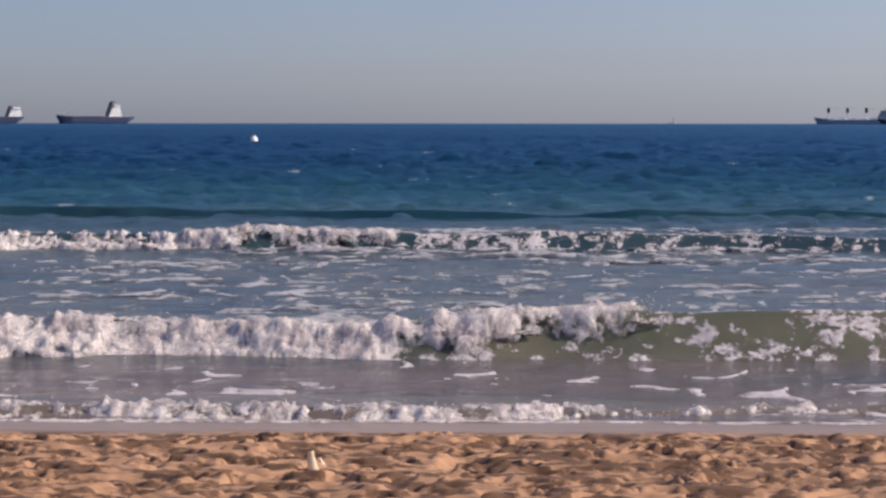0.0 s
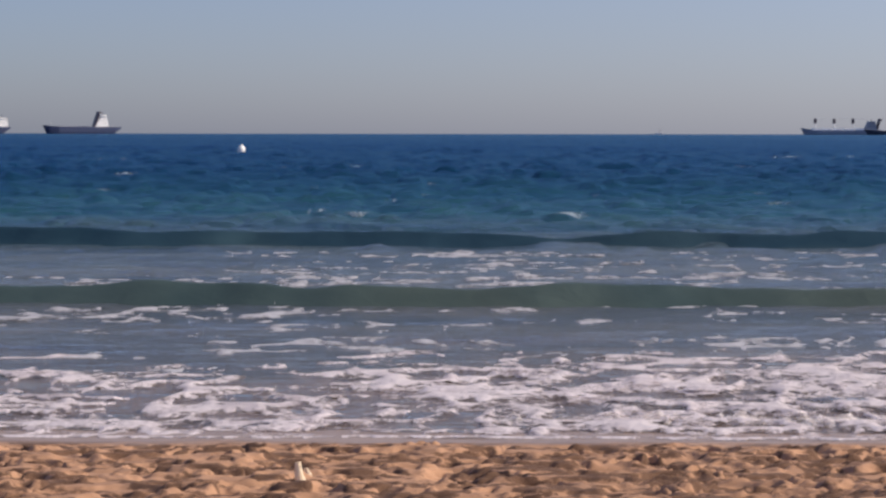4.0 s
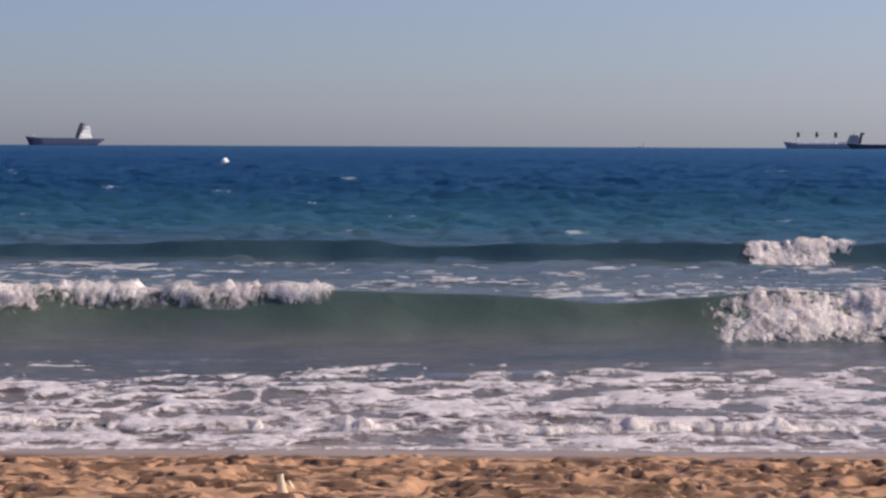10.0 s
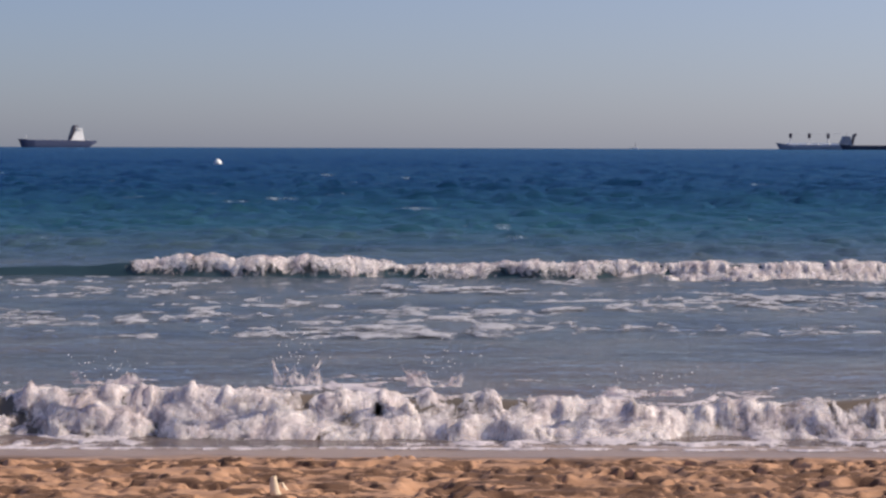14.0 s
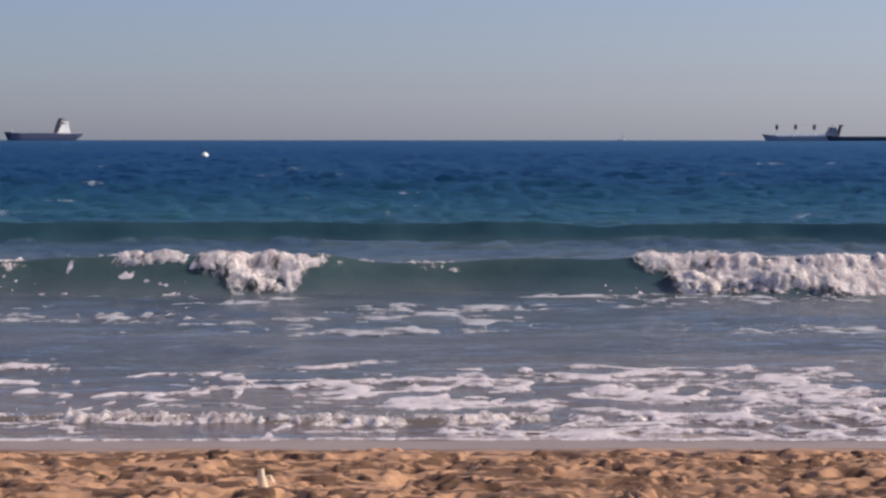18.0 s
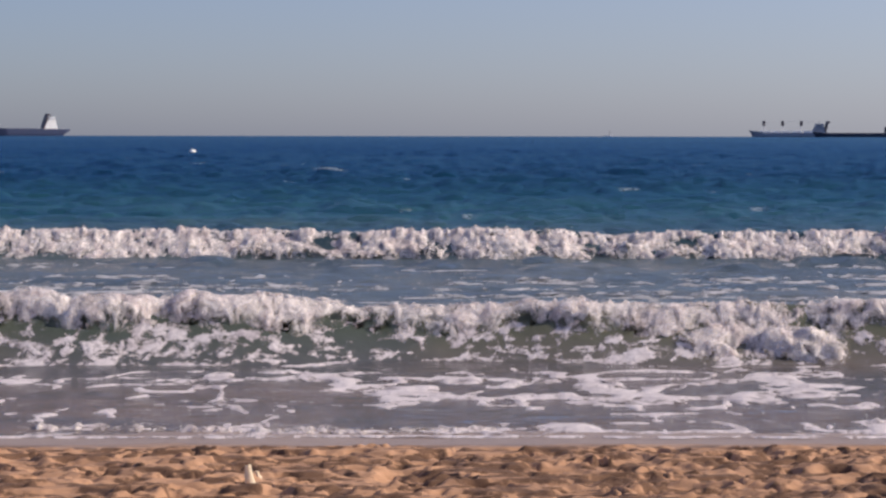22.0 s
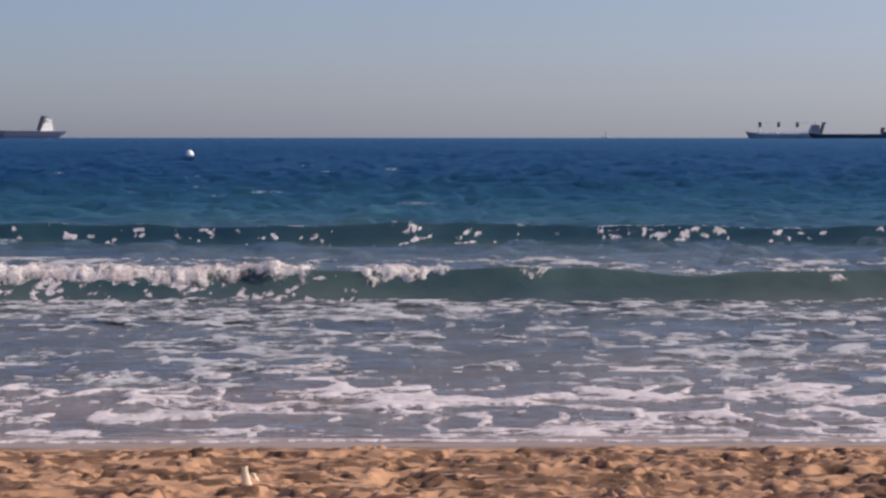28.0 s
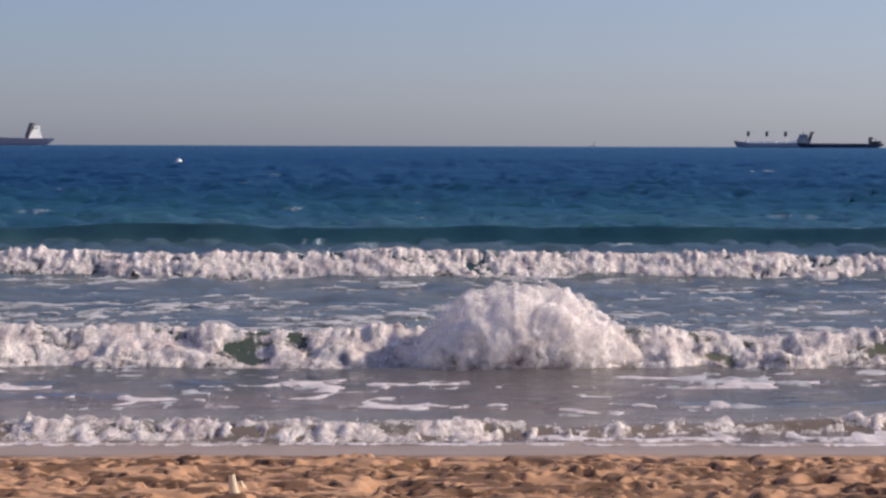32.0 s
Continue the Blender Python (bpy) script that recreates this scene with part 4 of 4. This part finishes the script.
def flecks(seed, n, y0, y1):
    """Short torn white caps scattered over the open water, low wedges that fade out at both ends."""
    rs = np.random.RandomState(seed)
    meshes = []
    for _ in range(n):
        y = y0 * (y1 / y0) ** rs.uniform(0, 1)
        x, w = rs.uniform(-0.24, 0.24) * y, rs.uniform(0.004, 0.014) * y
        U, V = np.meshgrid(np.linspace(-1, 1, 21), np.linspace(0, 1, 5))
        ragged = (1 - U * U) * (0.6 + 0.6 * vnoise(U * 3 + seed, U * 0 + y, seed))
        X = x + w * U
        Y = y + 0.5 * V + 0.4 * vnoise(U * 1.5, U * 0 + x, seed + 1)
        Z = -0.12 + 0.24 * smooth(0, 0.4, V) + 0.0004 * y * ragged * np.sin(np.pi * V)
        meshes.append((X, Y, Z, 0.25 + 0.5 * ragged))
    rows = [np.stack([np.concatenate([m[i], m[i][-1:] * np.nan]) for m in meshes]).reshape(-1, 21) for i in range(4)]
    bad = np.isnan(rows[0]).any(axis=1)
    keep = np.repeat(~(bad[:-1] | bad[1:])[:, None], 20, axis=1)
    X, Y, Z, C = (np.nan_to_num(r) for r in rows)
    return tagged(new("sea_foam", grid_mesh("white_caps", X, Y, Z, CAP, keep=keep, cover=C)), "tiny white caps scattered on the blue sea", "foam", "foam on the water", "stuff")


caps = [flecks(31 + i, 26, 70, 260) for i in range(3)]


def sheet(rows, *args):
    """rows: seconds, drift to the shore, rise, and for some a slight lean towards one side."""
    sheets.append((foam_sheet(*args), rows))


sheet([(0, 0.50, -0.050), (1, 0.20, -0.030), (2, 0.30, -0.050), (3, -0.20, -0.005, -0.5), (4.5, 0.10, 0.000), (6, 0.30, -0.028), (7, 0.20, -0.028), (8, 0.20, -0.050), (9, 0.10, -0.030), (10, -0.30, 0.000, 0.3), (11, -0.40, -0.005), (12.5, 0.00, -0.010), (14, 0.20, -0.030), (15, -0.20, 0.010), (17, -0.50, -0.020), (18, -0.20, -0.034, -0.25), (20, 0.30, -0.042), (22, 0.20, -0.050), (24, 0.00, -0.020), (26, -0.30, -0.029), (28.5, 0.00, -0.038), (30, 0.30, -0.040), (32, 0.40, -0.048)], -7.0, 7.0, 19.6, 28.0, 7, 0.3, -0.04, 'pale lacy foam sliding over shallow water at the beach')
sheet([(0, 0.00, -0.090), (2, 0.00, -0.090), (3, 0.00, -0.040, -0.5), (5, 0.50, -0.030), (7, 1.00, -0.090), (9, 0.50, -0.080), (10, 0.00, -0.020), (11.5, -0.30, -0.020), (13, 0.00, -0.090), (16.5, 0.00, -0.036), (18, -0.20, -0.038), (20, -0.60, -0.042), (21, -0.60, -0.044), (22, -0.50, -0.042), (24, 0.00, -0.026), (26, -0.40, -0.038), (29, -0.20, -0.048), (32, 0.00, -0.055)], -7.5, 7.5, 20.2, 30.0, 1, 0.3, -0.08, 'thin streaks of foam drifting in the backwash')
sheet([(0, 0.00, -0.030), (3, -1.00, -0.030), (5, -3.00, -0.060), (6, -3.00, -0.045), (7.5, -3.00, -0.100), (10, -3.00, -0.120), (20, -2.00, -0.120), (21.5, 0.00, -0.060), (22.5, -0.30, -0.010), (24, -1.00, -0.000), (26, -2.00, -0.015), (28, -3.00, -0.020), (29, -3.50, -0.020), (30, -4.00, -0.020), (32, -5.00, -0.050)], -13.0, 13.0, 27.5, 48.0, 12, 0.22, -0.14, 'scattered flecks of foam behind a spent wave')
sheet([(0, 5.00, -0.100), (8.5, 2.00, -0.100), (9.5, 1.00, -0.025), (11, 0.00, -0.020), (13, -1.00, -0.025), (14.5, -2.00, -0.030), (17, -2.00, -0.030), (19, -3.00, -0.060), (22, 0.00, -0.060), (23.5, -0.50, -0.025), (25, -1.00, -0.025), (27, -2.00, -0.020), (29, 0.00, 0.045), (30, -0.50, 0.035), (31, -1.00, 0.010), (32, -1.50, -0.020)], -14.0, 14.0, 34.0, 54.0, 15, 0.22, -0.18, 'scattered flecks of foam left by the outer breakers')
sheet([(0, 0.00, 0.030), (1, -1.50, 0.030), (2, -3.00, 0.030), (3, -4.50, 0.010), (4.5, -6.00, -0.060), (6, -7.00, -0.140), (32, -7.00, -0.140)], -7.0, 15.0, 44.0, 60.0, 19, 0.24, -0.1, 'torn foam left by a wave that broke far out')


def swash_edge():
    """The thin film that runs up the wet sand, white along its front."""
    X, V = np.meshgrid(np.arange(-7, 7.01, 0.035), np.concatenate([np.linspace(0, 0.16, 12), np.linspace(0.2, 1.3, 26)]))
    front = 19.9 + 0.22 * vnoise(X / 2.6, X * 0 + 0.5, 4) + 0.10 * vnoise(X / 0.8, X * 0 + 2.5, 6) + 0.03 * vnoise(X / 0.22, X * 0 + 4.5, 8)
    Y = front + V
    Z = SLOPE * (SHORE - Y) + 0.004 + 0.020 * smooth(0, 0.05, V) * (1 - 0.5 * smooth(0.06, 0.2, V))
    line = np.exp(-((V - 0.05) / 0.05) ** 2) * (0.75 + 0.5 * vnoise(X / 1.1, X * 0 + 6.5, 9))
    lace = 0.35 * fbm(X / 0.5, V / 0.35, 10, 3) + 0.5 * (0.2 - np.abs(vnoise(X / 0.6, V / 0.4, 2)))
    return tagged(new("sea_foam", grid_mesh("swash", X, Y, Z, THIN, cover=0.38 + 0.75 * line + lace - 0.5 * smooth(0.9, 1.3, V))), "thin white edge of foam running up the wet sand", "foam", "foam on the water", "stuff")


swash = swash_edge()

# ---------------------------------------------------------------- ships at anchor, buoy, driftwood
def hull(length, beam, height, bow, mat, parent, name="hull"):
    """A hull along x with its bow at -x: flared stem, sheer rising to the bow, raked transom."""
    n = 40
    verts, faces = [], []
    for i in range(n + 1):
        s = i / n
        x = -length / 2 + length * s
        w = beam / 2 * (min(1, (s / 0.16)) ** 0.6 if s < 0.16 else 1) * (1 - 0.25 * max(0, (s - 0.88) / 0.12) ** 2)
        sheer = height + bow * max(0, 1 - s / 0.13) ** 0.7 * (1 if s < 0.13 else 0)
        rake = -7 * (1 - s / 0.2) if s < 0.2 else 0
        cut = 0.75 * height * max(0, (s - 0.86) / 0.14)
        for k, (f, h) in enumerate(((0.0, -3.0), (0.82, -3.0), (0.95, 0.3 * height), (1.0, sheer), (1.0, sheer + 0.6))):
            for sg in ((1,) if k == 0 else (1, -1)):
                verts.append((x + rake * max(0, h) / (height + bow), sg * w * f, max(h, -3 + cut * 1.4) if h < height else h))
    row = 9
    order = [8, 6, 4, 2, 0, 1, 3, 5, 7]
    for i in range(n):
        for a, b in zip(order[:-1], order[1:]):
            faces.append((i * row + a, i * row + b, (i + 1) * row + b, (i + 1) * row + a))
        faces.append((i * row + 7, i * row + 8, (i + 1) * row + 8, (i + 1) * row + 7))
    faces.append(tuple(order))
    faces.append(tuple(n * row + k for k in reversed(order)))
    return part(name, raw_mesh(name, verts, faces, mat, False), mat, parent)


def deckhouse(ship, x, w, beam, z, storeys, mat, funnel_x, funnel_h, storey=2.9, lean=0.0, narrow=0.1):
    """Stepped accommodation block with window strips, bridge wings, funnel and mast; lean: how far the funnel rakes."""
    for s in range(storeys):
        bm = bmesh.new()
        k = 1 - narrow * s
        aft = x + w / 2 * (1 - k) * 0.35
        box(bm, aft - w / 2 * k, aft + w / 2 * k, -beam / 2, beam / 2, z + s * storey, z + (s + 1) * storey - 0.12, 0.15)
        deck = part("accommodation_deck", bm, mat, ship)
        bm = bmesh.new()
        box(bm, aft - w * k * 0.46, aft + w * k * 0.46, -beam / 2 - 0.05, -beam / 2 + 0.05, z + s * storey + 1.45, z + s * storey + 1.65)
        part("window_strip", bm, GLASS, deck)
    top = z + storeys * storey
    k = 1 - narrow * storeys
    mid = x + w / 2 * (1 - k) * 0.35
    bm = bmesh.new()
    box(bm, mid - w * 0.5 * k, mid + w * 0.5 * k, -beam * 0.62, beam * 0.62, top, top + 2.6, 0.2)
    part("bridge", bm, mat, ship)
    bm = bmesh.new()
    tube(bm, (mid, 0, top + 2.6), (mid, 0, top + 9.0), 0.6, 0.25)
    box(bm, mid - 0.4, mid + 0.4, -2.5, 2.5, top + 5.5, top + 6.0)
    part("radar_mast", bm, SHIP_DARK, ship)
    bm = bmesh.new()
    box(bm, funnel_x - 1.3, funnel_x + 1.3, -beam * 0.53, beam * 0.5, z, z + funnel_h, 0.6)
    box(bm, funnel_x - 1.4, funnel_x + 3.4, -beam * 0.5, beam * 0.4, z + funnel_h, z + funnel_h + 4.0, 0.5)
    for v in bm.verts:
        v.co.x += lean * (v.co.z - z)
    part("funnel", bm, SHIP_DARK, ship, "dark sooty funnel")


def deck_crane(ship, x, z, h, jib):
    bm = bmesh.new()
    tube(bm, (x, 0, z), (x, 0, z + h), 1.1, 1.0, 12)
    crane = part("deck_crane", bm, DECK, ship, "slewing deck crane with a dark cab")
    bm = bmesh.new()
    box(bm, x - 2.6, x + 2.6, -2.2, 2.2, z + h - 6.0, z + h + 3.4, 0.5)
    part("crane_cab", bm, SHIP_DARK, crane)
    bm = bmesh.new()
    tube(bm, (x + 1.0, -0.7, z + h + 2.0), (x + jib, -0.2, z + h + 3.2), 0.35, 0.2, 6)
    tube(bm, (x + 1.0, 0.7, z + h + 2.0), (x + jib, 0.2, z + h + 3.2), 0.35, 0.2, 6)
    part("jib", bm, DECK, crane)


def hatches(ship, xa, xb, n, beam, z, mat, tall=1.9):
    step = (xb - xa) / n
    for i in range(n):
        bm = bmesh.new()
        box(bm, xa + i * step + step * 0.1, xa + (i + 1) * step - step * 0.1, -beam * 0.35, beam * 0.35, z, z + tall, 0.2)
        part("hatch_cover", bm, mat, ship)


def rails(ship, xa, xb, beam, z, mat):
    bm = bmesh.new()
    for sg in (-1, 1):
        for h in (0.6, 1.2):
            box(bm, xa, xb, sg * beam / 2 - 0.05, sg * beam / 2 + 0.05, z + h - 0.05, z + h + 0.05)
        for i in range(int((xb - xa) / 4)):
            box(bm, xa + i * 4, xa + i * 4 + 0.12, sg * beam / 2 - 0.06, sg * beam / 2 + 0.06, z, z + 1.25)
    part("railing", bm, mat, ship)


FAR = 4000.0


def ship_at(x, label, yaw=0.0, far=FAR):
    s = tagged(new("cargo_ship"), label, "ship", "ships at anchor")
    s.matrix_world = pose(x, far, 0, 0, 0, yaw)
    return s


def freighter(x, label, house, storeys, funnel):
    s = ship_at(x, label, 28)
    hull(146, 22, 12.5, 3.2, HULL_BLUE, s)
    hatches(s, -57, 12, 5, 22, 12.5, HULL_BLUE)
    rails(s, -55, 68, 21, 13.1, DECK)
    deckhouse(s, house, 26, 18, 12.5, storeys, SHIP_WHITE, house - 15, funnel, 2.6, 0.34, 0.07)
    bm = bmesh.new()
    tube(bm, (-64, 0, 12), (-64, 0, 24), 0.5, 0.3)
    part("foremast", bm, DECK, s)
    return s


ship_a = freighter(-719, "dark blue freighter with a white bridge house, at anchor", 35, 8, 26)
ship_b = ship_at(737, "grey-blue bulk carrier with three dark deck cranes, at anchor")
hull(150, 24, 8.0, 4.0, HULL_HAZED, ship_b)
hatches(ship_b, -62, 40, 5, 27, 7.5, SHIP_WHITE, 4.6)
rails(ship_b, -58, 70, 23, 9.0, DECK)
for cx in (-54, -18, 18):
    deck_crane(ship_b, cx, 8.5, 19, 26)
deckhouse(ship_b, 51, 22, 20, 8.5, 5, HULL_HAZED, 63, 18, 2.9, 0.25, 0.09)
ship_c = ship_at(842, "long black-hulled tanker lying low in the water", far=3900.0)
hull(155, 26, 7.0, 2.0, HULL_BLACK, ship_c)
rails(ship_c, -66, 74, 25, 6.4, DECK)
for py in (-3, 0, 3):
    part("deck_pipe", tube(bmesh.new(), (-62, py, 7.6), (48, py, 7.6), 0.5, 0.5, 8), SHIP_DARK, ship_c)
deckhouse(ship_c, 64, 18, 20, 7.0, 1, HULL_BLACK, 54, 9)
boat = tagged(new("sailing_boat"), "tiny sailing boat with bare mast on the horizon", "boat")
boat.matrix_world = pose(415, 4300, 0)
hull(10, 3, 1.6, 0.5, SHIP_WHITE, boat)
bm = bmesh.new()
tube(bm, (0, 0, 1), (0, 0, 13), 0.5, 0.3, 8)
part("mast", bm, SHIP_DARK, boat)
ship_d = freighter(-933, "far freighter with a rounded white bridge house", 56, 6, 17)


def buoy():
    b = tagged(new("marker_buoy"), "white conical marker buoy floating off the beach", "buoy")
    bm = bmesh.new()
    prof = [(0.0, -0.45), (0.36, -0.38), (0.56, -0.1), (0.62, 0.25), (0.58, 0.55), (0.44, 0.85), (0.2, 1.04), (0.0, 1.08)]
    ring = []
    for r, z in [(r * 0.95, z * 0.95) for r, z in prof]:
        ring.append([bm.verts.new((max(r, 0.004) * math.cos(a), max(r, 0.004) * math.sin(a), z)) for a in np.linspace(0, 2 * math.pi, 20, endpoint=False)])
    for a, c in zip(ring[:-1], ring[1:]):
        for i in range(20):
            bm.faces.new((a[i], a[(i + 1) % 20], c[(i + 1) % 20], c[i]))
    part("float", bm, BUOY_WHITE, b)
    bm = bmesh.new()
    tube(bm, (0, 0, 0.19), (0, 0, 0.28), 0.61, 0.61, 20)
    part("collar", bm, DECK, b)
    bm = bmesh.new()
    tube(bm, (0, 0, 0.99), (0, 0, 1.2), 0.04, 0.03, 8)
    part("top_mark", bm, DECK, b)
    return b


marker = buoy()


def stub(x, y, h, w, lean, seed, label):
    """A splintered stub of driftwood standing in the sand."""
    rs = np.random.RandomState(seed)
    bm = bmesh.new()
    rings = []
    for i in range(7):
        s = i / 6
        r = w * (1 - 0.55 * s ** 1.5)
        rings.append([bm.verts.new((r * math.cos(a) * rs.uniform(0.8, 1.15) + lean * s * h, r * 0.7 * math.sin(a) * rs.uniform(0.8, 1.15), s * h * rs.uniform(0.92, 1.06) - 0.02)) for a in np.linspace(0, 2 * math.pi, 9, endpoint=False)])
    for a, c in zip(rings[:-1], rings[1:]):
        for i in range(9):
            bm.faces.new((a[i], a[(i + 1) % 9], c[(i + 1) % 9], c[i]))
    bm.faces.new(rings[-1])
    me = bpy.data.meshes.new("driftwood")
    bm.to_mesh(me)
    bm.free()
    me.materials.append(WOOD)
    ob = tagged(new("driftwood", me), label, "driftwood")
    ob.location = (x, y, float(beach(np.array(y))) - 0.02)
    return ob


stub(-1.18, 15.53, 0.2, 0.045, -0.1, 505, 'pale splintered driftwood stub standing in the sand')
stub(-1.12, 15.89, 0.12, 0.03, -0.35, 524, 'small pale driftwood splinter beside the taller stub')
stub(1.77, 18.15, 0.05, 0.035, 0.3, 1140, 'small pale wood chip lying on the sand')
stub(-0.27, 17.89, 0.05, 0.03, 0.2, 728, 'small pale wood chip lying on the sand')
stub(-2.18, 17.99, 0.04, 0.03, 0.2, 338, 'small pale wood chip lying on the sand')


# ---------------------------------------------------------------- what moves
def motions():
    walk(near_a, [(0, pose(0, 0, 0)), (32, pose(1.2, -1.0 - 14.0, 0))])
    walk(near_b, [(0, pose(0, 6.0, 0.0)), (32, pose(-1.5, -2.0, 0.0))])
    walk(mid_a, [(0, pose(0, 0, 0)), (32, pose(6, -26, 0))])
    walk(mid_b, [(0, pose(0, -22, 0)), (32, pose(-8, -2, 0))])
    for w in waves:
        w.go()
    for i, ob in enumerate(caps):
        walk(ob, [(t, pose(0.1 * t, -0.5 * t, 0.16 * math.sin(t * 0.9 + 2.1 * i) - 0.1)) for t in range(33)])
    climb = [(0, 0.6), (2, 0.3), (3, -0.1), (3.5, -0.15), (5.5, 0.5), (6, 0.4), (7, 0.3), (9, 0.4), (10, 0.05), (11, -0.25), (12, -0.25), (13, 0.4), (14, 0.3), (14.5, 0.0),
             (16.5, 0.1), (17, 0.3), (18, 0.5), (19, 0.4), (21, 0.3), (22, 0.3), (24, 0.1), (25, -0.1), (26, -0.25), (26.5, -0.25), (28.5, 0.1), (29, 0.2), (30, 0.5), (32, 0.6)]
    walk(swash, [(t, pose(0, y, -SLOPE * y)) for t, y in climb])
    for ob, rows in sheets:
        walk(ob, [(r[0], pose(0, r[1], r[2], 0, sum(r[3:]), 0)) for r in rows])
    walk(marker, [(t, pose(-32.37 + 0.02 * t, 310.0, 0.18 * math.sin(t * 1.9) - 0.05, 9 * math.sin(t * 1.3), 12 * math.sin(t * 1.7 + 1), 4 * t)) for t in np.arange(0, 32.5, 0.8).tolist() + [32.0] if t <= 32])


motions()
